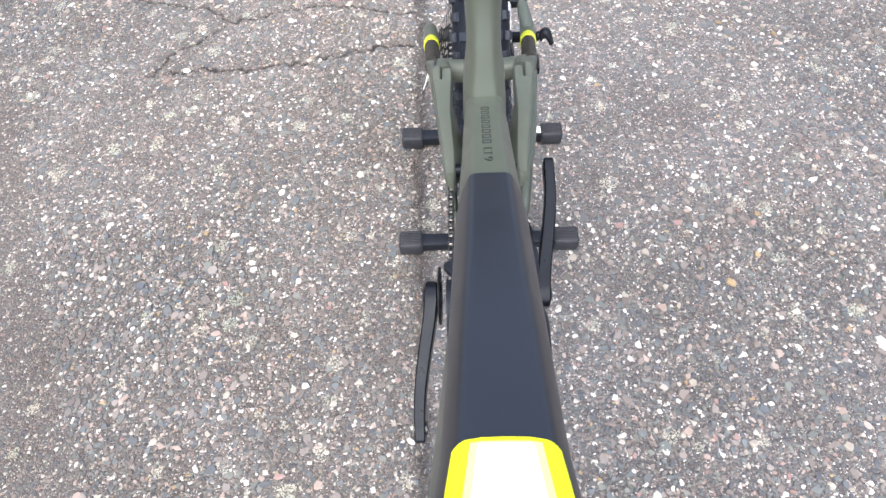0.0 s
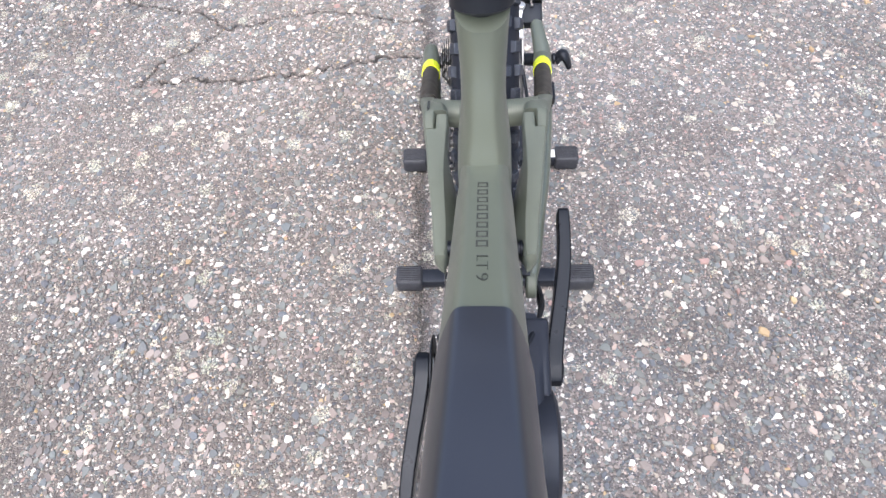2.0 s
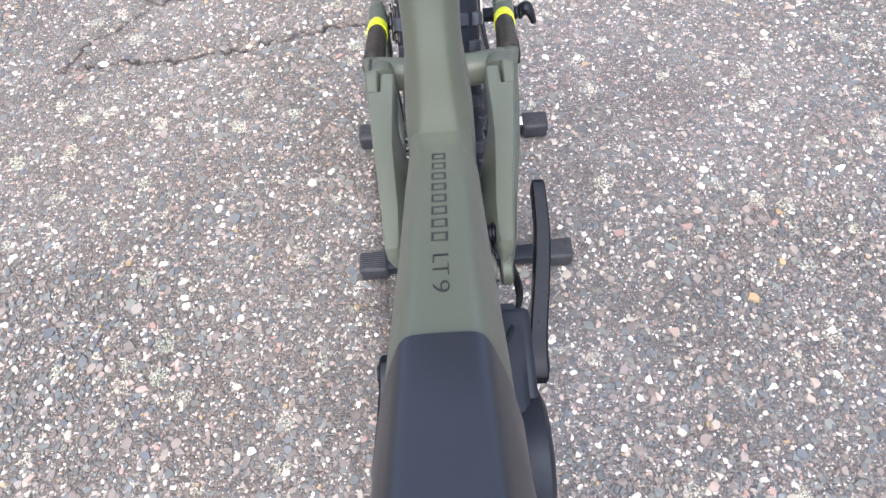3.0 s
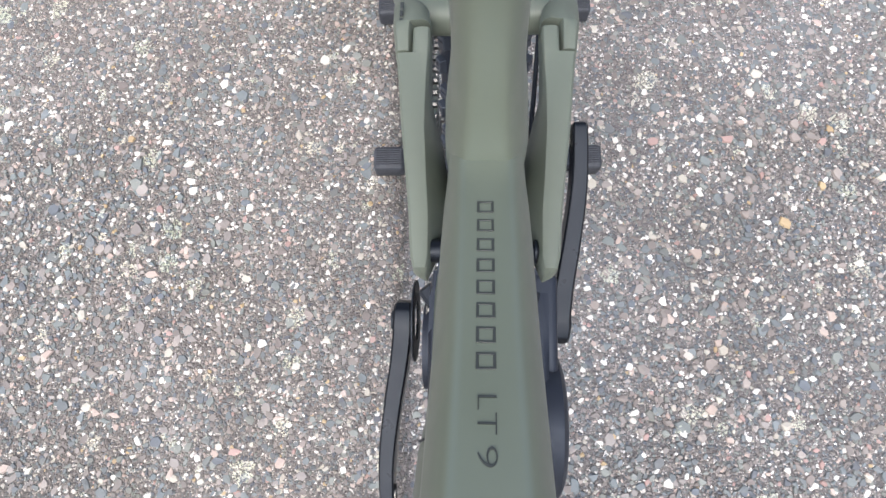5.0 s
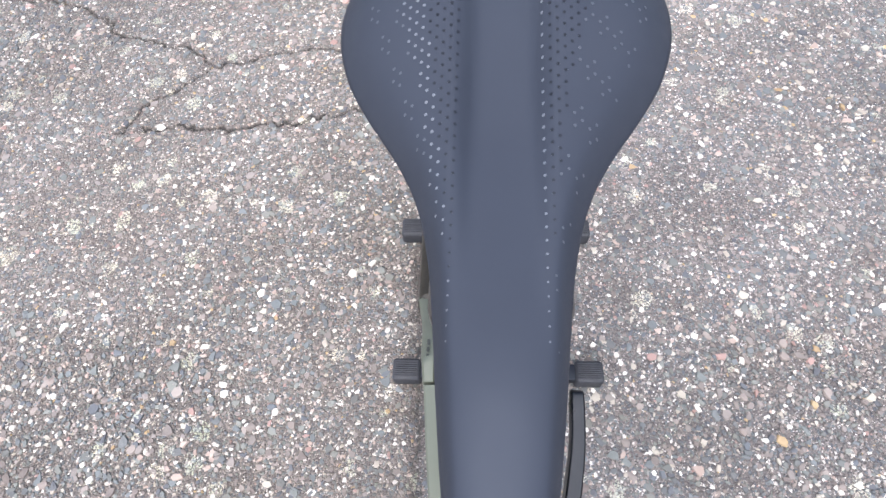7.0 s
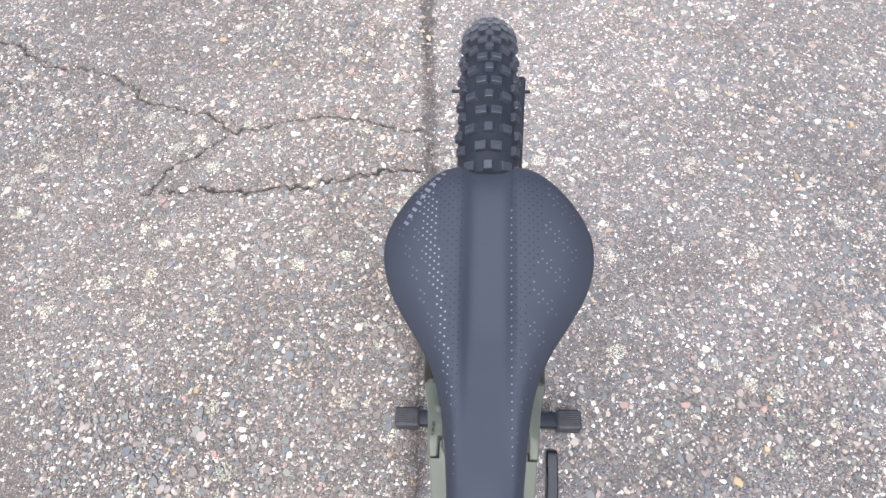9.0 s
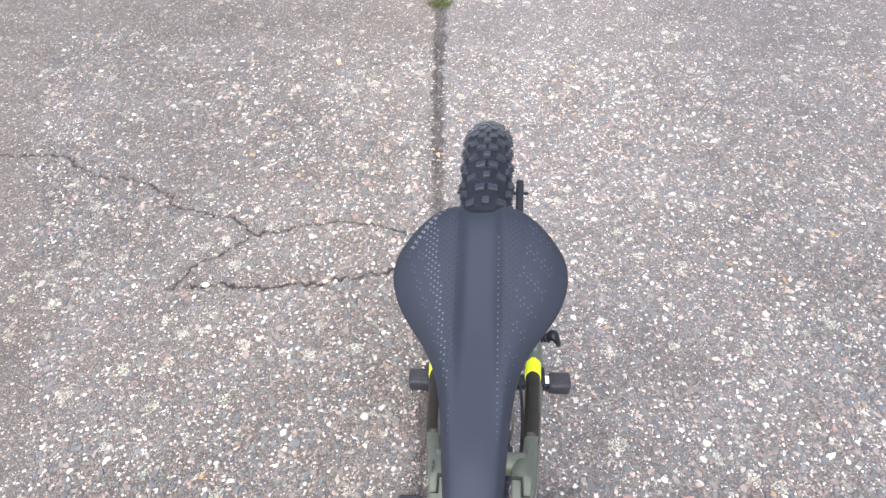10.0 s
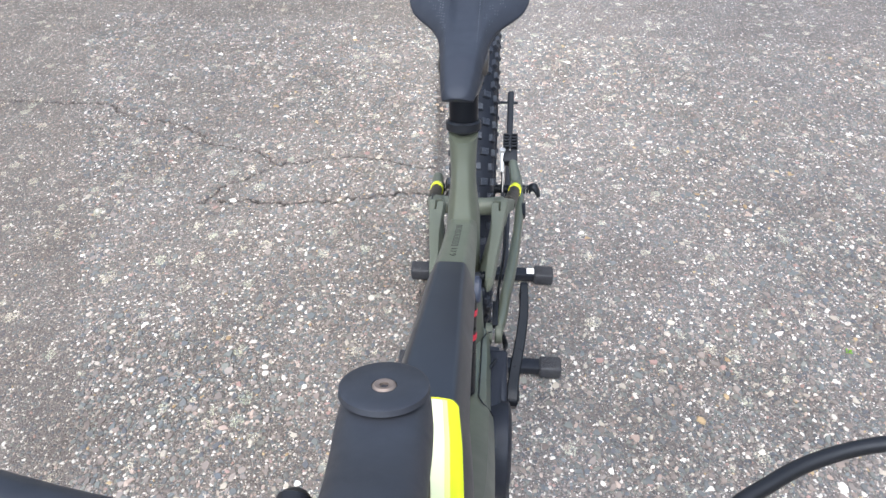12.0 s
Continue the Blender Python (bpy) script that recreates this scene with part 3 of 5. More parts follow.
NOSE_Y, NOSE_L = 0.5180, 0.0175


def saddle_half(y):
    """Half width of the saddle at y: a blunt round nose, then the measured outline."""
    at = max(y, NOSE_Y)
    soft_y = 0.0022 * min(1.0, max(0.0, (0.785 - at) / 0.02))
    w = sum(lerp(EDGE, at + k * soft_y) for k in range(-3, 4)) / 7
    if y < NOSE_Y:
        w *= max(0.0, 1 - ((NOSE_Y - y) / NOSE_L) ** 2.3) ** (1 / 2.3)
    return max(w, 0.0012)


def saddle_z(x, y):
    """Height of the saddle's cover: domed nose, two raised lobes and a shallow middle channel."""
    w = saddle_half(y)
    k = min(1.0, abs(x) / w)
    broad = min(1.0, max(0.0, (w - 0.024) / 0.04))
    roll = max(0.0, (NOSE_Y - y) / NOSE_L) ** 2.6
    fall = ((0.008 + 0.010 * broad) * k ** 2.8 + 0.0075 * (max(0.0, k - 0.70) / 0.30) ** 2) * (1 - roll)
    z = crown(y) - fall - 0.0060 * roll
    channel = min(1.0, max(0.0, (y - 0.56) / 0.10))
    g = 1 / (1 + math.exp((abs(x) - 0.0150) / 0.0020))
    z -= 0.0084 * channel * g
    back = max(0.0, (y - 0.763) / 0.025)
    return z - 0.009 * back ** 2 * (0.70 + 0.1 * min(1.0, abs(x) / 0.05))


def saddle_frame(x, y):
    """A point of the saddle's cover with its two directions along the surface."""
    dx = Vector((1, 0, (saddle_z(x + 0.001, y) - saddle_z(x - 0.001, y)) / 0.002)).normalized()
    dy = Vector((0, 1, (saddle_z(x, y + 0.001) - saddle_z(x, y - 0.001)) / 0.002)).normalized()
    return Vector((x, y, saddle_z(x, y))), dx, dy


def saddle():
    bm = bmesh.new()
    rings = []
    ys = [NOSE_Y - NOSE_L * math.cos(t) for t in np.linspace(0.04, math.pi / 2, 14)] + [0.521, 0.528] + list(np.linspace(0.535, 0.755, 46)) + list(np.linspace(0.758, 0.7865, 16))
    across = np.concatenate([np.linspace(-1, -0.9, 5), np.linspace(-0.86, 0.86, 43), np.linspace(0.9, 1, 5)])
    for y in ys:
        w = saddle_half(y)
        notch = 0.0045 * max(0.0, (y - 0.755) / 0.035) ** 1.5
        row = []
        for k in across:
            x = k * w
            inner = math.exp(-(x / 0.021) ** 2)
            row.append((x, y - notch * inner, saddle_z(x, y)))
        wide = min(1.0, max(0.0, (w - 0.024) / 0.045))
        low = []
        skirt = min(lerp([(0.53, 0.019), (0.60, 0.016), (0.63, 0.010), (0.66, 0.006), (0.80, 0.006)], y), 0.001 + max(0.0, y - 0.5050) * 0.42)
        for k, down in ((0.995, 0.35), (0.96, 0.75), (0.88, 1.0), (0.5, 1.05)):
            low.append((w * k, y, row[-1][2] - skirt * down))
        under = [(-x, yy, z) for x, yy, z in low[::-1]]
        rings.append(row + low + under)
    loft(bm, rings)
    ob = part("saddle", bm, SADDLE, BIKE, "matt dark grey saddle with a shallow channel and dotted lobes", 50)
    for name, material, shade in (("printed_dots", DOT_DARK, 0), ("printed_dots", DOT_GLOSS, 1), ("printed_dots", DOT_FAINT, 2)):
        bm = bmesh.new()
        for side in (-1, 1):
            for col in range(16):
                for row_k in range(40):
                    y = 0.566 + row_k * 0.0053 + (0.00265 if col % 2 else 0.0)
                    x = (0.0185 if side < 0 else 0.0156) + col * 0.0029
                    reach = 0.0192 + max(0.0, y - 0.605) * 0.36
                    if y < 0.572 or y > 0.774 or x > min(reach, lerp(EDGE, y) * 0.88):
                        continue
                    # Paler dots paint the glints on the lobes, fixed by place.
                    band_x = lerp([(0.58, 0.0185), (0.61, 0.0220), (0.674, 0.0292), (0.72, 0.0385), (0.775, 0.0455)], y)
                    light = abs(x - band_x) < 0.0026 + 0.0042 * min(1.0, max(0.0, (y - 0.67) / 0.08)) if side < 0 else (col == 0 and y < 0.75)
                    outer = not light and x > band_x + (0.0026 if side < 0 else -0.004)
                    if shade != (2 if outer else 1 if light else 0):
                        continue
                    if outer and (row_k + (col // 2) * (2 if side < 0 else 1)) % 5 > 1:
                        continue
                    r = 0.00072
                    r *= min(1.0, 0.45 + 6 * (y - 0.566))
                    c, dx, dy = saddle_frame(side * x, y)
                    c = c + dx.cross(dy) * 0.00012
                    ring = [bm.verts.new(c + dx * (r * math.cos(q * math.pi / 4)) + dy * (r * math.sin(q * math.pi / 4))) for q in range(8)]
                    top = [bm.verts.new(v.co + dx.cross(dy) * 0.0001) for v in ring]
                    bm.faces.new(top)
                    for q in range(8):
                        bm.faces.new((ring[q], ring[(q + 1) % 8], top[(q + 1) % 8], top[q]))
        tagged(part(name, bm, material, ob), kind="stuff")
    for k in range(9):
        t = k / 8
        x, y = -0.0325 - 0.0245 * t - 0.0012 * math.sin(math.pi * t), 0.7765 - 0.0370 * t
        c, dx, dy = saddle_frame(x, y)
        up = dx.cross(dy).normalized()
        along = (dx * 0.76 - dy * 0.65).normalized()
        cross = up.cross(along)
        m = Matrix((along, cross, up)).transposed().to_4x4()
        m.translation = c + up * 0.0001
        bm = bmesh.new()
        block(bm, (0, 0, 0), ((0.0048, 0.0044, 0.0050)[k % 3], 0.0022, 0.0003), 0.0001, segments=1)
        bmesh.ops.transform(bm, matrix=m, verts=bm.verts[:])
        part("logo_bar", bm, DOT_GLOSS, ob)
    bm = bmesh.new()
    for sx in (-1, 1):
        tube(bm, [(sx * 0.012, 0.52, 0.945), (sx * 0.018, 0.56, 0.930), (sx * 0.022, 0.62, 0.928), (sx * 0.025, 0.67, 0.935), (sx * 0.032, 0.73, 0.955)], 0.0035, 8)
    block(bm, (0, 0.612, 0.936), (0.056, 0.038, 0.022), 0.005)
    part("saddle_rails", bm, DARK_STEEL, ob, "dark steel saddle rails")
    return ob


saddle()


# ---- rocker link and rear stays
def rocker(side):
    """One curved arm of the rocker link, from the seat tube pivot back to the stay."""
    table = [(0.4995, 0.0335, 0.0365), (0.502, 0.0315, 0.0395), (0.509, 0.0305, 0.0412), (0.520, 0.0306, 0.0422), (0.534, 0.0310, 0.0432), (0.560, 0.0330, 0.0462),
             (0.587, 0.0348, 0.0495), (0.601, 0.0350, 0.0510), (0.615, 0.0350, 0.0522), (0.6385, 0.0345, 0.0548), (0.6390, 0.0345, 0.0450), (0.657, 0.0345, 0.0450)]
    rings = []
    for y, xi, xo in table:
        z = 0.6985 - 0.006 * max(0.0, (y - 0.50)) / 0.15
        belly = math.sin(max(0.0, min(1.0, (y - 0.506) / 0.112)) ** 0.9 * math.pi)
        inner, deep = 0.0115 * belly, 0.024 + 0.022 * belly
        tip = 0.006 if y < 0.501 else 0.0
        z -= tip
        rings.append([(side * x, y, zz) for x, zz in (
            (xi + 0.0012, z), ((xi + xo) / 2, z + 0.0006), (xo - 0.0014, z), (xo, z - 0.0016), (xo + 0.0008, z - deep * 0.6 + tip), (xo - 0.002, z - deep + tip),
            (xi - inner + 0.001, z - deep + tip), (xi - inner - 0.0004, z - deep * 0.8), (xi - inner * 0.55, z - deep * 0.35), (xi, z - 0.0018))])
    bm = loft(bmesh.new(), rings)
    return part("rocker_arm", bm, GREEN_LINK, BIKE, "olive green cast rocker link arm", 32)


for side in (-1, 1):
    rocker(side)
    bm = bmesh.new()
    disc(bm, (0, 0.514, 0.688), 0.0052, side * 0.016, side * 0.0315, 28, "x", 0.001)
    part("pivot_spacer", bm, BLACK, BIKE, "black pivot spacer")
    for x in (0.0232, 0.0272):
        bm = bmesh.new()
        disc(bm, (0, 0.514, 0.688), 0.0068, side * x, side * (x + 0.0026), 28, "x", 0.0008, 0.005)
        part("pivot_ring", bm, ANODISED, BIKE, "polished black pivot ring")


def yoke():
    """The piece behind the seat tube that joins both seat stays and takes the ends of the rocker arms."""
    bm = bmesh.new()
    tube(bm, [(-0.052, 0.688, 0.663), (-0.03, 0.689, 0.659), (0, 0.690, 0.657), (0.03, 0.689, 0.659), (0.052, 0.688, 0.663)], (0.0125, 0.0125), 18, power=2.6, side=(0, 1, -0.25))
    part("stay_bridge", bm, GREEN_LINK, BIKE, "olive green bridge between the seat stays", 40)
    for side in (-1, 1):
        bm = bmesh.new()
        rings = []
        for y, xi, xo, z, deep in ((0.6405, 0.0465, 0.0555, 0.686, 0.022), (0.642, 0.0456, 0.0566, 0.6905, 0.030), (0.655, 0.0455, 0.0580, 0.6925, 0.034), (0.662, 0.0452, 0.0590, 0.6925, 0.036),
                                   (0.664, 0.0345, 0.0595, 0.6915, 0.037), (0.680, 0.0365, 0.0605, 0.6845, 0.038), (0.694, 0.0430, 0.0620, 0.6720, 0.034), (0.706, 0.0480, 0.0640, 0.6600, 0.030),
                                   (0.722, 0.0505, 0.0680, 0.6470, 0.026), (0.738, 0.0525, 0.0715, 0.6350, 0.024)):
            mx, hx = (xi + xo) / 2, (xo - xi) / 2
            ring = []
            for k in range(16):
                a = 2 * math.pi * k / 16
                c, s = math.cos(a), math.sin(a)
                ring.append((side * (mx + math.copysign(abs(c) ** 0.55, c) * hx), y, z - deep / 2 + math.copysign(abs(s) ** 0.55, s) * deep / 2))
            rings.append(ring)
        loft(bm, rings)
        fork = part("stay_fork", bm, GREEN_LINK, BIKE, "olive green fork end of the seat stay", 38)
        if side < 0:
            for y, long in ((0.6745, 0.005), (0.668, 0.004), (0.6625, 0.003)):
                bm = bmesh.new()
                block(bm, (-0.0530, y, 0.6915 - 0.18 * max(0.0, y - 0.664)), (0.0022, long, 0.0014), 0.0003, segments=1)
                part("engraved_mark", bm, LETTER, fork)
        bm = bmesh.new()
        tube(bm, [(side * 0.061, 0.733, 0.628), (side * 0.066, 0.79, 0.592), (side * 0.071, 0.85, 0.555), (side * 0.0745, 0.895, 0.527)], [(0.0105, 0.0125), (0.0105, 0.013), (0.0108, 0.0125), (0.0112, 0.0125)], 18)
        stay = part("seat_stay", bm, STAY_BLACK, BIKE, "dark painted seat stay with a yellow band")
        bm = bmesh.new()
        tube(bm, [(side * 0.0726, 0.872, 0.5415), (side * 0.0745, 0.895, 0.5275), (side * 0.0765, 0.918, 0.5135)], [(0.0121, 0.0133)] * 3, 18, end=0.96)
        part("yellow_band", bm, YELLOW, stay, "fluorescent yellow band")
        bm = bmesh.new()
        tube(bm, [(side * 0.0758, 0.908, 0.5197), (side * 0.0775, 0.935, 0.5080), (side * 0.080, 0.962, 0.495), (side * 0.083, 0.99, 0.466), (side * 0.083, 1.012, 0.437)], [(0.0118, 0.0128), (0.0122, 0.0145), (0.011, 0.017), (0.0095, 0.020), (0.009, 0.022)], 16, power=2.5)
        part("dropout", bm, GREEN, BIKE, "olive green dropout")
        bm = bmesh.new()
        if side > 0:
            tube(bm, [(0.0525, 0.608, 0.456), (0.0570, 0.64, 0.458), (0.0625, 0.69, 0.459), (0.0735, 0.77, 0.456), (0.0825, 0.86, 0.449), (0.0875, 0.94, 0.442), (0.0865, 0.985, 0.438), (0.084, 1.02, 0.434)],
                 [(0.0060, 0.0155), (0.0085, 0.018), (0.0092, 0.019), (0.0095, 0.018), (0.0088, 0.017), (0.0092, 0.018), (0.0095, 0.020), (0.009, 0.022)], 18, power=2.8)
        else:
            tube(bm, [(-0.0420, 0.608, 0.440), (-0.0440, 0.65, 0.425), (-0.0500, 0.70, 0.412), (-0.0575, 0.77, 0.404), (-0.0680, 0.86, 0.404), (-0.0790, 0.94, 0.414), (-0.0840, 1.02, 0.434)],
                 [(0.0055, 0.0150), (0.0062, 0.017), (0.0070, 0.017), (0.0078, 0.016), (0.0085, 0.016), (0.0092, 0.018), (0.009, 0.022)], 18, power=2.8)
        cs = part("chain_stay", bm, GREEN, BIKE, "olive green chain stay")
        if side > 0:
            bm = bmesh.new()
            disc(bm, (0, 0.606, 0.456), 0.0170, 0.0455, 0.0575, 32, "x", 0.002)
            part("pivot_cap", bm, GREEN_LINK, cs, "olive green pivot cap")
        bm = bmesh.new()
        disc(bm, (0, 0.606, 0.455), 0.0175, side * 0.030, side * 0.0415, 30, "x", 0.001)
        part("pivot_boss", bm, GREEN_LINK, BIKE, "olive green main pivot boss")


yoke()
bm = bmesh.new()
block(bm, (0.0452, 0.634, 0.4705), (0.0095, 0.052, 0.009), 0.0012)
for y in (0.620, 0.648):
    disc(bm, (0.0452, y, 0.4705), 0.0016, 0.0045, 0.0055, 10, "z", 0.0003)
part("stay_guard", bm, BLACK, BIKE, "small black guard plate inside the chain stay")
bm = bmesh.new()
block(bm, (0.094, 0.925, 0.452), (0.010, 0.034, 0.016), 0.003)
part("speed_sensor", bm, BLACK, BIKE, "black sensor box on the chain stay")


# ---- front triangle below the top tube
def lower_frame():
    bm = bmesh.new()
    table = [(0.085, 0.870, 0.026, 0.085), (0.13, 0.845, 0.040, 0.115), (0.20, 0.760, 0.0495, 0.120), (0.28, 0.668, 0.0510, 0.118), (0.36, 0.592, 0.0505, 0.112), (0.405, 0.558, 0.0490, 0.106), (0.43, 0.543, 0.0450, 0.104),
             (0.48, 0.522, 0.0430, 0.100), (0.54, 0.510, 0.0420, 0.090), (0.580, 0.505, 0.0370, 0.070)]
    rings = []
    for y, z, w, deep in smooth_path(table, 4):
        ring = []
        for x, d in ((-0.55, 0.0), (0.0, -0.001), (0.55, 0.0), (0.82, 0.006), (0.97, 0.022), (1.0, 0.045), (0.97, 0.070), (0.7, 0.095), (0.0, 0.1), (-0.7, 0.095), (-0.97, 0.070), (-1.0, 0.045), (-0.97, 0.022), (-0.82, 0.006)):
            dd = d / 0.1 * deep
            ring.append((x * w, y - dd * 0.35, z - dd * 0.94))
        rings.append(ring)
    loft(bm, rings)
    ob = part("down_tube", bm, GREEN, BIKE, "matt olive green down tube that holds the battery", 40)
    for side in (-1, 1):
        bm = bmesh.new()
        line = [(0.570, 0.5040, 0.0400), (0.564, 0.5080, 0.0340), (0.553, 0.5095, 0.0275), (0.545, 0.5105, 0.0266), (0.489, 0.5205, 0.0266), (0.44, 0.5385, 0.0266), (0.424, 0.5472, 0.0272), (0.413, 0.5500, 0.0330), (0.407, 0.5460, 0.0405), (0.404, 0.531, 0.0478)]
        tube(bm, [(side * x, y, z) for y, z, x in line], (0.0011, 0.0011), 6)
        part("panel_gap", bm, BLACK, ob, "dark gap round the battery panel")
    bm = bmesh.new()
    tube(bm, [(0, 0.070, 0.842), (0, 0.092, 0.885), (0, 0.100, 0.905)], [0.028, 0.0245, 0.0235], 26)
    part("head_tube", bm, GREEN, BIKE, "olive green head tube")
    return ob


lower_frame()


def motor():
    bm = bmesh.new()
    rings = []
    for x, k in ((-0.046, 0.80), (-0.043, 0.92), (-0.03, 0.95), (0.03, 0.97), (0.052, 0.95), (0.058, 0.84)):
        ring = []
        for y, z in ((0.555, 0.500), (0.540, 0.515), (0.500, 0.510), (0.455, 0.500), (0.40, 0.490), (0.36, 0.455), (0.35, 0.39), (0.37, 0.335), (0.43, 0.310), (0.50, 0.325), (0.545, 0.375), (0.560, 0.44)):
            ring.append((x, 0.46 + (y - 0.46) * k, min(0.492, 0.415 + (z - 0.415) * k)))
        rings.append(ring)
    loft(bm, rings)
    block(bm, (0.0495, 0.506, 0.459), (0.034, 0.088, 0.060), 0.006, Matrix.Rotation(radians(7), 4, "X"), 3)
    ob = part("motor_housing", bm, MOTOR, BIKE, "black plastic motor housing", 40)
    bm = bmesh.new()
    rings = []
    for x, k in ((0.044, 0.98), (0.060, 1.0), (0.068, 0.985), (0.0705, 0.94), (0.0730, 0.85), (0.0745, 0.6), (0.0745, 0.2)):
        rings.append([(x, 0.418 + 0.067 * k * math.cos(a), 0.421 + 0.080 * k * math.sin(a)) for a in np.linspace(0, 2 * math.pi, 37)[:-1]])
    loft(bm, rings)
    part("motor_cover", bm, MOTOR, ob, "domed black motor cover")
    bm = bmesh.new()
    disc(bm, (0, 0.490, 0.424), 0.043, -0.034, -0.0495, 40, "x", 0.004)
    part("chainring_cover", bm, MOTOR, ob, "dark round cover over the chainring")
    bm = bmesh.new()
    block(bm, (-0.0465, 0.530, 0.4640), (0.016, 0.020, 0.016), 0.003, Matrix.Rotation(radians(38), 4, "Z"), 1)
    part("chain_guide", bm, BLACK, ob, "small black chain guide")
    bm = bmesh.new()
    block(bm, (0.068, 0.358, 0.392), (0.012, 0.022, 0.020), 0.004)
    part("rubber_plug", bm, CAP, ob, "dark rubber plug")
    return ob


motor()


def shock():
    bm = bmesh.new()
    top, foot = Vector((0, 0.500, 0.675)), Vector((0, 0.435, 0.545))
    tube(bm, [top, top.lerp(foot, 0.5), foot], 0.0215, 24)
    ob = part("rear_shock", bm, ANODISED, BIKE, "black rear shock with red stripes")
    for t in (0.17, 0.40):
        bm = bmesh.new()
        tube(bm, [top.lerp(foot, t), top.lerp(foot, t + 0.025), top.lerp(foot, t + 0.05)], 0.0221, 24, end=0.97)
        part("red_stripe", bm, RED, ob, "red decal stripe")
    bm = bmesh.new()
    disc(bm, (0, 0.508, 0.672), 0.020, -0.026, 0.026, 30, "x", 0.003)
    part("shock_eye", bm, surface("blue_grey_metal", (0.045, 0.055, 0.085), 0.4, dirt=0.1, relief=0.0), ob, "blue-grey shock mount")


shock()


# ---- drive train
def crank(name, side):
    """A bent crank arm with no pedal: broad bossed end at the axle, narrow free end."""
    up = side
    line = [(-0.0175, 0.0762, 0.0079, 0.0110), (-0.012, 0.0763, 0.0088, 0.0158), (0.0, 0.0765, 0.0092, 0.0180), (0.012, 0.0768, 0.0092, 0.0178), (0.040, 0.0800, 0.0090, 0.0155), (0.080, 0.0862, 0.0086, 0.0138), (0.120, 0.0912, 0.0081, 0.0128), (0.150, 0.0930, 0.0075, 0.0128), (0.186, 0.0925, 0.0070, 0.0128), (0.193, 0.0925, 0.0062, 0.0110)]
    points, sizes = [], []
    for s, x, w, h in line:
        points.append((side * x, 0.514 + up * s * 0.949, 0.4165 + up * s * 0.315))
        sizes.append((w, h))
    bm = bmesh.new()
    tube(bm, points, sizes, 8, power="box", end=0.8)
    ob = part(name, bm, ANODISED, BIKE, "satin black crank arm with no pedal", 25)
    p = points[-1]
    bm = bmesh.new()
    disc(bm, (p[0], p[1] - up * 0.016, p[2] - up * 0.005), 0.0085, side * -0.0078, side * 0.0078, 20, "x", 0.0008, 0.006)
    part("pedal_thread", bm, DARK_STEEL, ob, "dark threaded pedal hole")
    bm = bmesh.new()
    disc(bm, (side * 0.077, 0.514, 0.4165), 0.0095, side * 0.0, side * 0.0105, 20, "x", 0.001)
    part("crank_bolt", bm, BLACK, ob, "black crank bolt")
    return ob


crank("crank_arm", 1)
crank("crank_arm", -1)

bm = bmesh.new()
disc(bm, (0, 0.514, 0.4165), 0.0405, -0.066, -0.0635, 44, "x", 0.001, 0.02)
part("chain_guard", bm, BLACK, BIKE, "black chain guard disc")
bm = bmesh.new()
for k in range(16):
    a = 2 * math.pi * k / 16
    block(bm, (-0.0475, 0.514 + 0.037 * math.cos(a), 0.4165 + 0.037 * math.sin(a)), (0.002, 0.006, 0.010), 0.0006, Matrix.Rotation(a - math.pi / 2, 4, "X"), 1)
disc(bm, (0, 0.514, 0.4165), 0.036, -0.0488, -0.0462, 40, "x", 0.0005)
part("chainring", bm, DARK_STEEL, BIKE, "small dark steel chainring")

AXLE = (1.017, 0.434)


def chain():
    """Roller chain: alternate inner and outer links round the chainring and one sprocket."""
    path = []
    cy, cz, r0 = 0.514, 0.4165, 0.0395
    sy, sz, r1 = AXLE[0], AXLE[1], 0.048
    for k in range(10):
        a = math.radians(-90 - 18 * k)
        path.append((cy + r0 * math.cos(a), cz + r0 * math.sin(a)))
    path.append((cy, cz + r0))
    path.append((sy, sz + r1))
    for k in range(1, 10):
        a = math.radians(90 - 18 * k)
        path.append((sy + r1 * math.cos(a), sz + r1 * math.sin(a)))
    path += [(sy - 0.01, sz - 0.06), (sy - 0.03, sz - 0.15), (sy - 0.05, sz - 0.17), (sy - 0.07, sz - 0.14), (cy, cz - r0)]
    pts = np.array(path)
    seg = np.hypot(*np.diff(pts, axis=0).T)
    dist = np.concatenate([[0], np.cumsum(seg)])
    n = int(dist[-1] / 0.0127 / 2) * 2
    where = [(np.interp(d, dist, pts[:, 0]), np.interp(d, dist, pts[:, 1])) for d in np.linspace(0, dist[-1], n + 1)]
    bm = bmesh.new()
    for k in range(n):
        (y0, z0), (y1, z1) = where[k], where[k + 1]
        a = math.atan2(z1 - z0, y1 - y0)
        for sx in (-1, 1):
            off = 0.0034 if k % 2 else 0.0024
            block(bm, (-0.0475 + sx * off, (y0 + y1) / 2, (z0 + z1) / 2), (0.0009, 0.0195, 0.0078), 0.0003, Matrix.Rotation(a, 4, "X"), 1)
        disc(bm, (-0.0475, y0, z0), 0.0038, -0.0022, 0.0022, 8, "x", 0.0004)
    return part("chain", bm, surface("oily_chain_steel", (0.17, 0.165, 0.16), 0.36, metal=1.0, dirt=0.3, relief=0.0), BIKE, "bright roller chain")


chain()


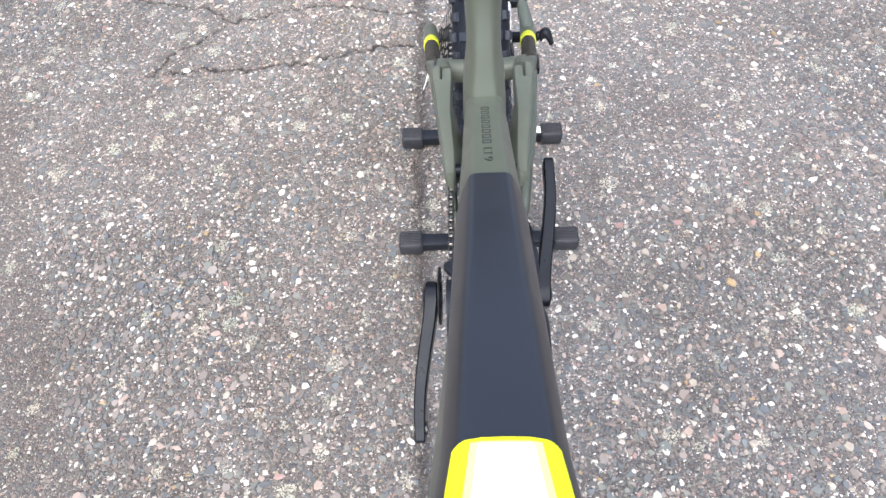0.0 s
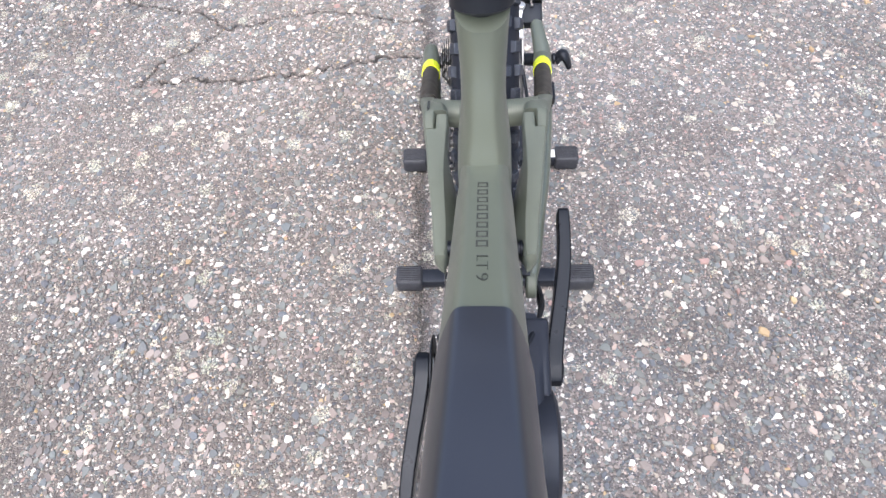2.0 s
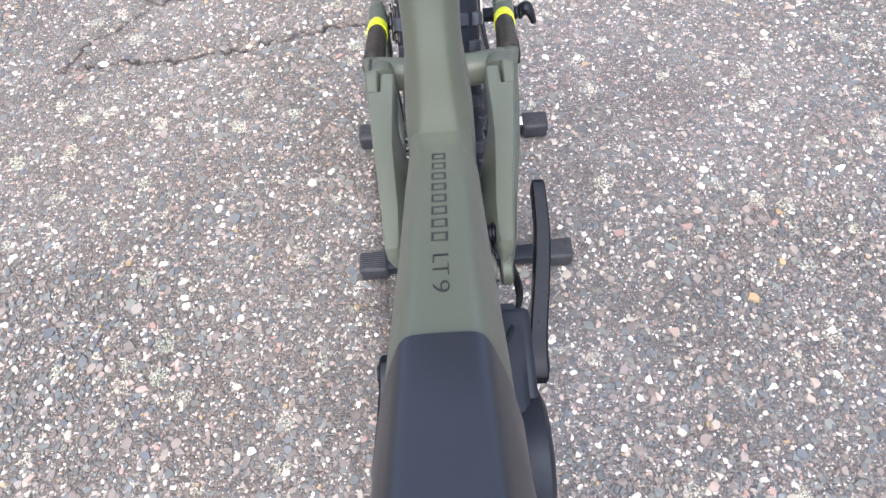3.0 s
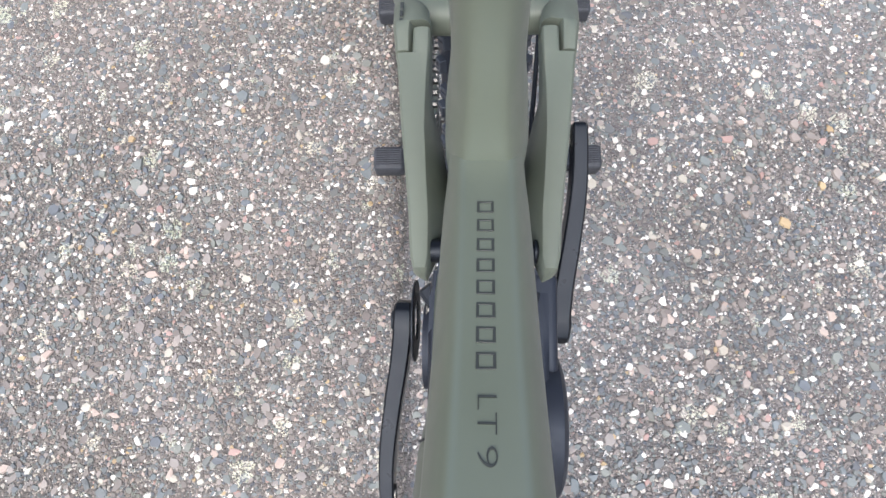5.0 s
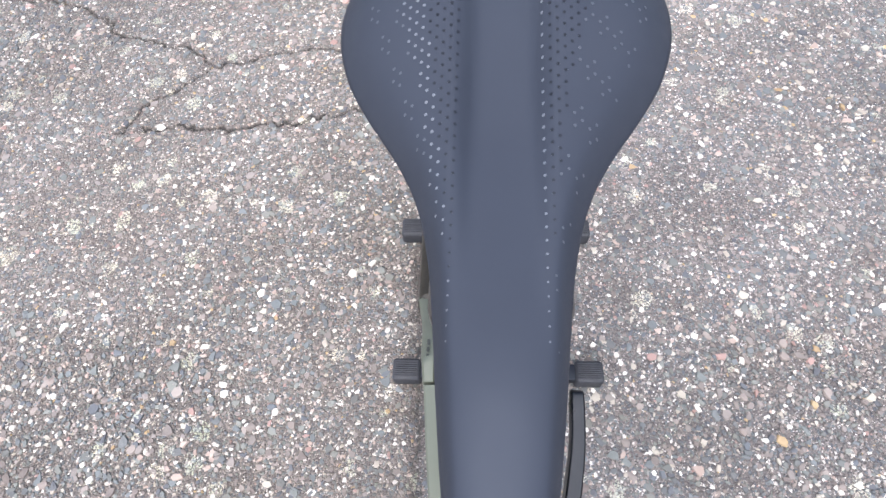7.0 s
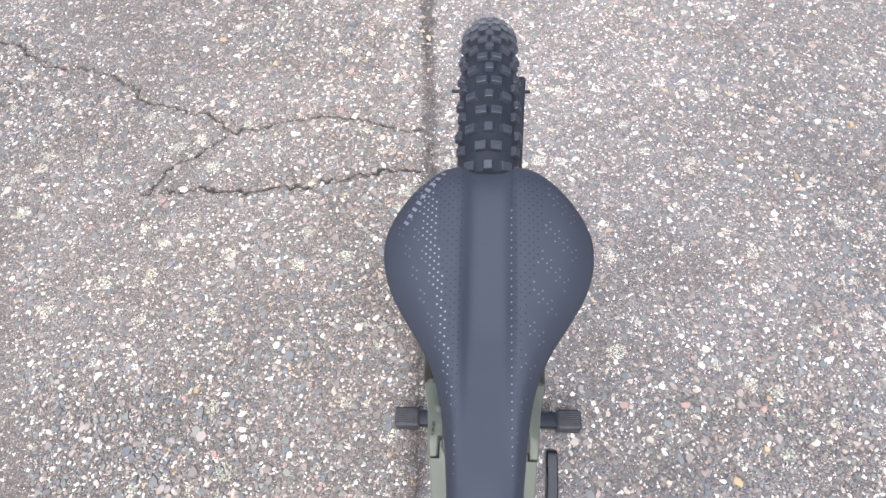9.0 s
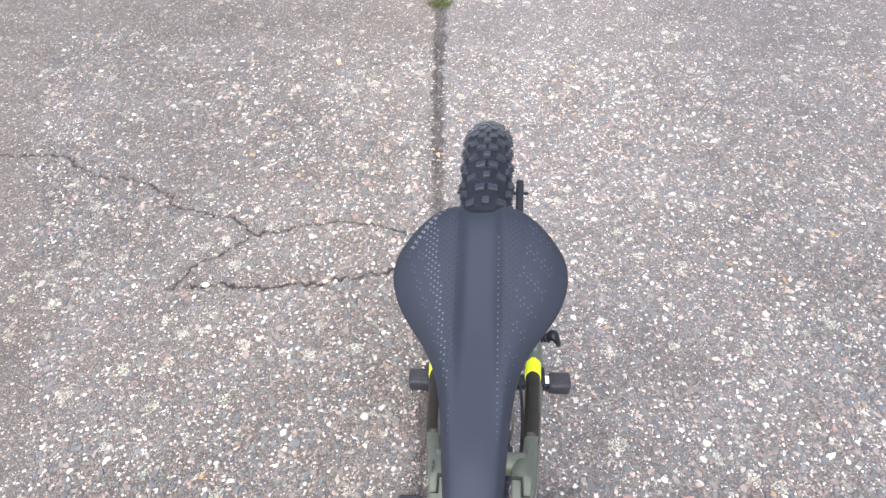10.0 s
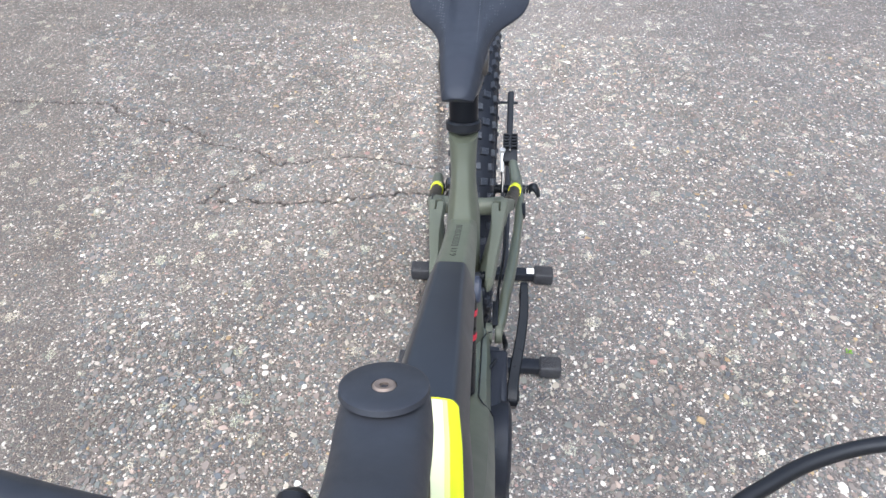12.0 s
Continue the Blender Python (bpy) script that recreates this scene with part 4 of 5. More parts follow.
def rear_end():
    bm = bmesh.new()
    for k, r in enumerate((0.094, 0.083, 0.073, 0.064, 0.056, 0.049, 0.043, 0.037, 0.032, 0.027, 0.023)):
        x = -0.034 - k * 0.0035
        teeth = int(r * 480)
        rings0, rings1 = [], []
        for i in range(teeth * 2):
            a = math.pi * i / teeth
            rr = r + (0.0025 if i % 2 else -0.0015)
            rings0.append((x, AXLE[0] + rr * math.cos(a), AXLE[1] + rr * math.sin(a)))
            rings1.append((x - 0.0016, AXLE[0] + rr * math.cos(a), AXLE[1] + rr * math.sin(a)))
        loft(bm, [rings0, rings1])
    part("cassette", bm, DARK_STEEL, BIKE, "dark steel cassette")
    bm = bmesh.new()
    disc(bm, (0, *AXLE), 0.020, -0.034, 0.034, 30, "x", 0.002)
    for x in (-0.030, 0.034):
        disc(bm, (0, *AXLE), 0.030, x - 0.002, x + 0.002, 30, "x", 0.001)
    disc(bm, (0, *AXLE), 0.0095, -0.094, 0.100, 20, "x", 0.001)
    part("rear_hub", bm, BLACK, BIKE, "black rear hub")
    bm = bmesh.new()
    lathe(bm, (0, *AXLE), [(0.078, 0.0505), (0.100, 0.0505), (0.100, 0.0525), (0.078, 0.0525)], 60)
    disc(bm, (0, *AXLE), 0.034, 0.049, 0.054, 30, "x", 0.001)
    worn_steel = surface("worn_rotor_steel", (0.30, 0.30, 0.30), 0.38, metal=1.0, dirt=0.2, relief=0.0)
    rotor = part("brake_rotor", bm, worn_steel, BIKE, "bright steel brake rotor")
    for k in range(12):
        a = 2 * math.pi * k / 12
        bm = bmesh.new()
        p0 = Vector((0.0515, AXLE[0] + 0.032 * math.cos(a), AXLE[1] + 0.032 * math.sin(a)))
        p1 = Vector((0.0515, AXLE[0] + 0.080 * math.cos(a + 0.5), AXLE[1] + 0.080 * math.sin(a + 0.5)))
        tube(bm, [p0, p1], (0.0009, 0.003), 6, 1)
        part("rotor_arm", bm, worn_steel, rotor)
    # caliper with cooling fins
    bm = bmesh.new()
    block(bm, (0, -0.014, -0.003), (0.030, 0.030, 0.024), 0.005)
    block(bm, (0.008, -0.033, -0.006), (0.016, 0.020, 0.016), 0.004)
    tilt = pose(0.064, 1.008, 0.540, 28, 0, 0)
    bmesh.ops.transform(bm, matrix=tilt, verts=bm.verts[:])
    cal = part("brake_caliper", bm, BLACK, BIKE, "black brake caliper with finned pads")
    for k in range(5):
        for x in (-0.0078, 0.0078):
            bm = bmesh.new()
            block(bm, (x, 0.004 + k * 0.0066, 0.003), (0.0115, 0.0036, 0.020), 0.0009, segments=1)
            bmesh.ops.transform(bm, matrix=tilt, verts=bm.verts[:])
            part("cooling_fin", bm, BLACK, cal)
    for x, w in ((-0.0135, 0.0026), (-0.0028, 0.0022), (0.0028, 0.0022), (0.0135, 0.0026)):
        bm = bmesh.new()
        block(bm, (x, 0.017, 0.001), (w, 0.032, 0.018), 0.0006, segments=1)
        bmesh.ops.transform(bm, matrix=tilt, verts=bm.verts[:])
        part("fin_rail", bm, BLACK, cal)
    for place, r, z0, z1 in (((0.0, -0.006, 0.0), 0.0022, 0.010, 0.0145), ((0.0125, -0.040, 0.0), 0.0042, 0.001, 0.0075)):
        bm = bmesh.new()
        disc(bm, place, r, z0, z1, 14, "z", 0.0006)
        bmesh.ops.transform(bm, matrix=tilt, verts=bm.verts[:])
        part("bolt_head", bm, DARK_STEEL, cal, "dark steel bolt head")
    bm = bmesh.new()
    tube(bm, [(0.049, 0.998, 0.541), (0.0488, 0.985, 0.530), (0.0495, 0.968, 0.517)], 0.0042, 12)
    part("hose_fitting", bm, SILVER, cal, "silver hose fitting")
    bm = bmesh.new()
    disc(bm, (0.049, 1.000, 0.542), 0.0062, -0.006, 0.007, 18, "z", 0.001)
    part("banjo_bolt", bm, SILVER, cal, "silver banjo bolt")
    bm = bmesh.new()
    tube(bm, [(0.0496, 0.966, 0.515), (0.052, 0.935, 0.488), (0.058, 0.895, 0.466), (0.060, 0.84, 0.455), (0.054, 0.76, 0.450), (0.049, 0.70, 0.452), (0.050, 0.65, 0.446), (0.0640, 0.606, 0.436), (0.0640, 0.578, 0.452), (0.0560, 0.548, 0.478), (0.046, 0.520, 0.494), (0.038, 0.505, 0.498)], 0.0026, 10)
    part("brake_hose", bm, BLACK, BIKE, "thin black brake hose along the stay")
    bm = bmesh.new()
    tube(bm, [(0.056, 0.63, 0.440), (0.0625, 0.602, 0.426), (0.0610, 0.572, 0.446), (0.0520, 0.542, 0.474), (0.042, 0.516, 0.490), (0.036, 0.502, 0.495)], 0.0026, 10)
    part("sensor_cable", bm, BLACK, BIKE, "thin black cable by the main pivot")
    # caliper mount of the left dropout
    bm = bmesh.new()
    tube(bm, [(0.0785, 0.925, 0.508), (0.0750, 0.955, 0.518), (0.0700, 0.985, 0.528)], [(0.0120, 0.014), (0.0105, 0.012), (0.0085, 0.009)], 14, power=2.5)
    part("caliper_mount", bm, GREEN, BIKE, "olive green caliper mount")
    # quick-release lever of the rear axle
    bm = bmesh.new()
    for k in range(3):
        disc(bm, (0, *AXLE), 0.0092 - 0.0006 * (k == 1), 0.096 + k * 0.006, 0.1008 + k * 0.006, 22, "x", 0.0012)
    lever = part("axle_nut", bm, BLACK, BIKE, "ribbed black axle nut")
    bm = bmesh.new()
    tube(bm, [(0.111, 1.018, 0.436), (0.117, 1.018, 0.440), (0.1215, 1.017, 0.438), (0.1260, 1.0145, 0.429), (0.1290, 1.012, 0.420)], [(0.0085, 0.008), (0.0105, 0.0085), (0.0115, 0.0070), (0.0100, 0.0055), (0.0060, 0.0045)], 12, side=(0, 1, 0))
    part("axle_lever", bm, BLACK, lever, "black quick-release lever")
    # gear changer below the axle, on the chain side
    bm = bmesh.new()
    block(bm, (-0.088, 1.028, 0.375), (0.020, 0.040, 0.040), 0.008)
    tube(bm, [(-0.086, 1.03, 0.36), (-0.080, 1.005, 0.31), (-0.076, 0.985, 0.265)], (0.005, 0.016), 12)
    disc(bm, (-0.0475, 0.992, 0.312), 0.022, -0.004, 0.004, 24, "x", 0.001)
    disc(bm, (-0.0475, 0.968, 0.262), 0.022, -0.004, 0.004, 24, "x", 0.001)
    der = part("rear_derailleur", bm, BLACK, BIKE, "black rear derailleur")
    bm = bmesh.new()
    tube(bm, [(-0.092, 1.000, 0.385), (-0.097, 0.985, 0.376), (-0.104, 0.972, 0.362)], 0.0008, 6)
    part("cable_end", bm, STEEL, der, "bare steel cable end")


rear_end()


# ---- wheels
def tyre_point(angle, phi, axle, big, small):
    r = big + small * math.cos(phi)
    return Vector((small * 1.04 * math.sin(phi), axle[0] + r * math.cos(angle), axle[1] + r * math.sin(angle)))


BIG, SMALL = 0.3395, 0.0342


def knob_mesh(name, w, d, h, slit):
    """A tread block, tapered to its top, with a shallow slit across it."""
    bm = bmesh.new()
    block(bm, (0, 0, h / 2 - 0.001), (w, d, h + 0.002), 0.0006, segments=1, taper=0.84)
    if slit:
        block(bm, (0, -0.001, h - 0.0004), (w * 0.55, 0.0009, 0.0022), 0)
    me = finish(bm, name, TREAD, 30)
    return me


def wheel(axle, singles):
    bm = bmesh.new()
    rings = []
    for i in range(96):
        a = 2 * math.pi * i / 96
        rings.append([tyre_point(a, phi, axle, BIG, SMALL) for phi in np.linspace(-2.35, 2.35, 22)])
    loft(bm, rings, caps=False, loop=True)
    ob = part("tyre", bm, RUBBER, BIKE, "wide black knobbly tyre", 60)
    kinds = {"centre": knob_mesh("tread_block", 0.0115, 0.0125, 0.0050, False), "pair": knob_mesh("tread_block", 0.0150, 0.0122, 0.0048, True),
             "mid": knob_mesh("tread_block", 0.0145, 0.0122, 0.0048, True), "shoulder": knob_mesh("tread_block", 0.0115, 0.0125, 0.0050, True)}
    rows = 98
    loose = bmesh.new()
    for k in range(rows):
        a = radians(77.6 + k * 360 / rows)
        if k % 2:
            spots = [("centre", 0.0), ("mid", -0.56), ("mid", 0.56), ("shoulder", -1.16), ("shoulder", 1.16)]
        else:
            spots = [("pair", -0.225), ("pair", 0.225), ("shoulder", -0.98), ("shoulder", 0.98)]
        for kind, phi in spots:
            p = tyre_point(a, phi, axle, BIG, SMALL)
            out = Vector((math.sin(phi), math.cos(phi) * math.cos(a), math.cos(phi) * math.sin(a)))
            along = Vector((0, -math.sin(a), math.cos(a)))
            m = Matrix((along.cross(out), along, out)).transposed().to_4x4()
            m.translation = p
            deg = math.degrees(a) % 360
            if singles and 36 < deg < 172:
                knob = new("tread_block", kinds[kind])
                knob.parent, knob.matrix_basis = ob, m
            else:
                first = len(loose.verts)
                loose.from_mesh(kinds[kind])
                loose.verts.ensure_lookup_table()
                bmesh.ops.transform(loose, matrix=m, verts=loose.verts[first:]) if singles else None
                if not singles:
                    for v in loose.verts[first:]:
                        v.co = m @ v.co
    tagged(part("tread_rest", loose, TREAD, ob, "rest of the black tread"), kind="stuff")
    bm = bmesh.new()
    lathe(bm, (0, *axle), [(0.286, -0.010), (0.290, -0.018), (0.309, -0.021), (0.309, -0.018), (0.298, -0.015), (0.298, 0.015), (0.309, 0.018), (0.309, 0.021), (0.290, 0.018), (0.286, 0.010)], 72)
    part("rim", bm, ANODISED, BIKE, "black rim")
    bm = bmesh.new()
    tube(bm, [(0, 0, 0), (0, 0, 1)], 0.0011, 6, 1)
    spoke = finish(bm, "spoke", STEEL)
    for k in range(32):
        a = 2 * math.pi * k / 32
        sx = 0.030 if k % 2 else -0.028
        b = a + (0.42 if k % 4 < 2 else -0.42)
        p0 = Vector((sx, axle[0] + 0.028 * math.cos(b), axle[1] + 0.028 * math.sin(b)))
        p1 = Vector((0.0, axle[0] + 0.288 * math.cos(a), axle[1] + 0.288 * math.sin(a)))
        d = p1 - p0
        s = new("spoke", spoke)
        s.parent = BIKE
        s.matrix_basis = Matrix.Translation(p0) @ d.to_track_quat("Z", "Y").to_matrix().to_4x4() @ Matrix.Diagonal((1, 1, d.length, 1))
    return ob


rear_tyre = wheel(AXLE, True)
FRONT = (-0.225, 0.377)
wheel(FRONT, False)
for k in range(5):
    bm = bmesh.new()
    a = radians(150 + k * 3.2)
    block(bm, (0, 0, 0), (0.0006, 0.008, 0.010), 0.0, Matrix.Rotation(a, 4, "X"))
    bmesh.ops.transform(bm, matrix=Matrix.Translation((0.0365, AXLE[0] + 0.335 * math.cos(a), AXLE[1] + 0.335 * math.sin(a))), verts=bm.verts[:])
    part("tyre_print", bm, DOT_LIGHT, rear_tyre, "pale print on the tyre wall")


# ---- fork, stem and handlebar
def front_end():
    bm = bmesh.new()
    disc(bm, (0, *FRONT), 0.018, -0.045, 0.045, 24, "x", 0.002)
    disc(bm, (0, *FRONT), 0.008, -0.070, 0.070, 16, "x", 0.001)
    part("front_hub", bm, BLACK, BIKE, "black front hub")
    bm = bmesh.new()
    for sx in (-1, 1):
        tube(bm, [(sx * 0.066, 0.098, 0.815), (sx * 0.066, 0.02, 0.64)], 0.0175, 20, 2)
        tube(bm, [(sx * 0.066, 0.03, 0.66), (sx * 0.066, -0.08, 0.42), (sx * 0.064, -0.205, 0.385)], [0.023, 0.022, 0.014], 20, 4)
    tube(bm, [(-0.066, 0.098, 0.815), (0, 0.13, 0.828), (0.066, 0.098, 0.815)], (0.026, 0.018), 20, 6, side=(0, 1, 0))
    part("suspension_fork", bm, BLACK, BIKE, "black suspension fork")
    steer = pose(-0.004, 0.1165, 1.029, -24) @ pose(0, 0, 0, 0, 0, 5.5)
    bm = bmesh.new()
    disc(bm, (0, 0, 0), 0.0205, -0.078, -0.050, 36, "z", 0.002)
    disc(bm, (0, 0, 0), 0.0195, -0.0495, -0.041, 36, "z", 0.001)
    bmesh.ops.transform(bm, matrix=steer, verts=bm.verts[:])
    part("headset_spacer", bm, BLACK, BIKE, "black headset spacers")
    bm = bmesh.new()
    rings = []
    for y, w, z0, z1 in ((0.0232, 0.011, -0.036, -0.004), (0.020, 0.0170, -0.039, -0.0012), (0.012, 0.0214, -0.040, 0.0002), (0.0, 0.0222, -0.040, 0.0004), (-0.012, 0.0221, -0.040, 0.0002), (-0.021, 0.0216, -0.038, -0.0014),
                         (-0.034, 0.0210, -0.035, -0.0020), (-0.050, 0.0206, -0.034, -0.0010), (-0.064, 0.0206, -0.034, 0.0010), (-0.078, 0.0208, -0.034, 0.0020), (-0.090, 0.0205, -0.030, -0.0010), (-0.094, 0.019, -0.024, -0.008)):
        ring = []
        for k in range(24):
            a = 2 * math.pi * k / 24
            c, q = math.cos(a), math.sin(a)
            ring.append((math.copysign(abs(c) ** 0.62, c) * w, y, (z0 + z1) / 2 + math.copysign(abs(q) ** 0.72, q) * (z1 - z0) / 2))
        rings.append(ring)
    loft(bm, rings)
    bmesh.ops.transform(bm, matrix=steer, verts=bm.verts[:])
    stem = part("stem", bm, STEM_METAL, BIKE, "satin black handlebar stem", 40)
    bm = bmesh.new()
    lathe(bm, (0, 0, 0), [(0.0058, 0.0026), (0.0185, 0.0036), (0.0204, 0.0026), (0.0208, 0.0), (0.0058, 0.0)], 48, "z")
    lathe(bm, (0, 0, 0), [(0.0001, 0.0015), (0.0062, 0.0015), (0.0062, 0.0), (0.0001, 0.0)], 24, "z")
    bmesh.ops.transform(bm, matrix=steer, verts=bm.verts[:])
    part("top_cap", bm, STEM_METAL, stem, "round black top cap")
    bm = bmesh.new()
    lathe(bm, (0, 0, 0), [(0.0022, 0.0029), (0.0044, 0.0034), (0.0055, 0.0026), (0.0055, 0.0012), (0.0022, 0.0012)], 24, "z")
    bmesh.ops.transform(bm, matrix=steer, verts=bm.verts[:])
    part("cap_bolt", bm, surface("worn_steel_bolt", (0.22, 0.18, 0.16), 0.5, metal=0.6, dirt=0.2, relief=0.0), stem, "worn steel cap bolt")
    bm = bmesh.new()
    tube(bm, [(-0.38, 0.085, 1.085), (-0.22, 0.058, 1.074), (-0.13, 0.0425, 1.052), (-0.07, 0.038, 1.036), (0, 0.037, 1.036), (0.07, 0.038, 1.036), (0.13, 0.0425, 1.052), (0.22, 0.058, 1.074), (0.38, 0.085, 1.085)],
         [0.011, 0.0115, 0.0135, 0.0158, 0.0160, 0.0158, 0.0135, 0.0115, 0.011], 20, side=(0, 1, 0))
    part("handlebar", bm, STEM_METAL, BIKE, "satin black riser handlebar")
    bm = bmesh.new()
    tube(bm, [(-0.031, 0.040, 1.026), (-0.031, 0.056, 1.030), (-0.031, 0.064, 1.030)], 0.0075, 16)
    part("display_mount", bm, BLACK, BIKE, "black clamp on the handlebar")
    bm = bmesh.new()
    tube(bm, [(0.300, 0.055, 1.090), (0.262, 0.080, 1.075), (0.225, 0.091, 1.060), (0.189, 0.0915, 1.050), (0.165, 0.0855, 1.046), (0.145, 0.075, 1.045), (0.128, 0.063, 1.044), (0.110, 0.040, 1.040), (0.085, 0.005, 1.020), (0.060, -0.02, 0.98), (0.045, 0.03, 0.91), (0.034, 0.09, 0.885)], 0.0029, 12)
    part("brake_hose", bm, BLACK, BIKE, "black brake hose in a loop before the handlebar")


front_end()


# ---- writing on the top tube: a brand name as plain strokes, then the model letters
def on_tube(x, y):
    return Vector((x, y, lerp(TOP, y) + 0.00015))


slope = math.degrees(math.atan2(0.838 - 0.775, 0.514 - 0.387))
for k in range(8):
    bm = bmesh.new()
    for x in (-0.0030, 0.0030):
        block(bm, (x, 0, 0), (0.0011, 0.0068, 0.0005), 0.0001, segments=1)
    for y in (-0.0029, 0.0029):
        block(bm, (0, y, 0), (0.0052, 0.0010, 0.0005), 0.0001, segments=1)
    bmesh.ops.transform(bm, matrix=Matrix.Translation(on_tube(-0.0008, 0.5100 - k * 0.00962)) @ pose(0, 0, 0, -slope), verts=bm.verts[:])
    part("logo_shape", bm, LETTER, tube_ob)
for text, y0, y1 in (("LT", 0.4308, 0.4172), ("9", 0.4150, 0.4084)):
    curve = bpy.data.curves.new("writing", "FONT")
    curve.body, curve.extrude, curve.size = text, 0.0004, 0.0098
    curve.offset = -0.00022
    temp = bpy.data.objects.new("writing", curve)
    scene.collection.objects.link(temp)
    bpy.context.view_layer.update()
    me = bpy.data.meshes.new_from_object(temp.evaluated_get(bpy.context.evaluated_depsgraph_get()))
    bpy.data.objects.remove(temp)
    me.materials.clear()
    me.materials.append(LETTER)
    ob = new("writing", me)
    ob.parent = tube_ob
    xs = [v.co.x for v in me.vertices]
    k = (y0 - y1) / (max(xs) - min(xs))
    ob.matrix_basis = Matrix.Translation(on_tube(-0.0038, y0)) @ pose(0, 0, 0, -slope) @ Matrix(((0, 1, 0, 0), (-1, 0, 0, 0), (0, 0, 1, 0), (0, 0, 0, 1))) @ Matrix.Diagonal((k, 1, 1, 1)) @ Matrix.Translation((-min(xs), 0, 0))
    tagged(ob, "dark model letters")


# ---------------------------------------------------------------- the floor stand
def stand():
    root = thing("bicycle_stand", pose(0.175, 1.008, 0, 0, 0, 3.4), "low black steel floor stand with ribbed rubber feet", "bike stand")
    for y in (-0.1538, 0.1538):
        bm = bmesh.new()
        block(bm, (0, y, 0.021), (0.31, 0.031, 0.026), 0.004)
        bar = part("crossbar", bm, STAND, root, "black powder-coated crossbar")
        for sx in (-1, 1):
            bm = bmesh.new()
            block(bm, (sx * 0.170, y, 0.0205), (0.053, 0.042, 0.039), 0.007, segments=3)
            part("foot_cap", bm, CAP, bar, "ribbed black rubber foot")
            for k in range(8):
                bm = bmesh.new()
                block(bm, (sx * 0.170, y - 0.0143 + k * 0.0041, 0.0402), (0.044, 0.0019, 0.0034), 0.0006, segments=1)
                part("rib", bm, CAP, bar)
    bm = bmesh.new()
    block(bm, (0.1345, 0.1545, 0.0346), (0.021, 0.021, 0.0012), 0.0002, segments=1)
    part("sticker", bm, PAPER, root, "small white sticker")
    bm = bmesh.new()
    block(bm, (-0.022, 0, 0.021), (0.026, 0.28, 0.022), 0.003)
    part("base_tube", bm, STAND, root, "black base tube")
    bm = bmesh.new()
    block(bm, (-0.022, 0.0, 0.0435), (0.040, 0.09, 0.022), 0.004)
    part("wheel_rest", bm, CAP, root, "black rubber wheel rest")
    inv = root.matrix_world.inverted()
    bm = bmesh.new()
    a0, a1 = inv @ Vector((0.230, 1.168, 0.030)), inv @ Vector((0.207, 1.443, 0.425))
    tube(bm, [a0, a0.lerp(a1, 0.5), a1], (0.0085, 0.0085), 16, power=6.0)
    part("upright_arm", bm, STAND, root, "square black arm beside the wheel")
    bm = bmesh.new()
    p0, p1 = inv @ Vector((0.068, 1.421, 0.402)), inv @ Vector((0.226, 1.428, 0.404))
    tube(bm, [p0, p0.lerp(p1, 0.5), p1], 0.0036, 12)
    rod = part("cross_rod", bm, STAND, root, "thin rod behind the tyre")
    bm = bmesh.new()
    q = inv @ Vector((0.196, 1.4265, 0.4035))
    tube(bm, [q - Vector((0.028, 0, 0)), q], 0.0062, 14)
    part("rod_sleeve", bm, BLACK, rod, "black sleeve on the rod")
    bm = bmesh.new()
    tube(bm, [p0 - Vector((0.004, 0, 0)), p0 + Vector((0.006, 0, 0))], 0.0052, 6, 1)
    part("rod_nut", bm, STEEL, rod, "bright nut")
    return root


stand()


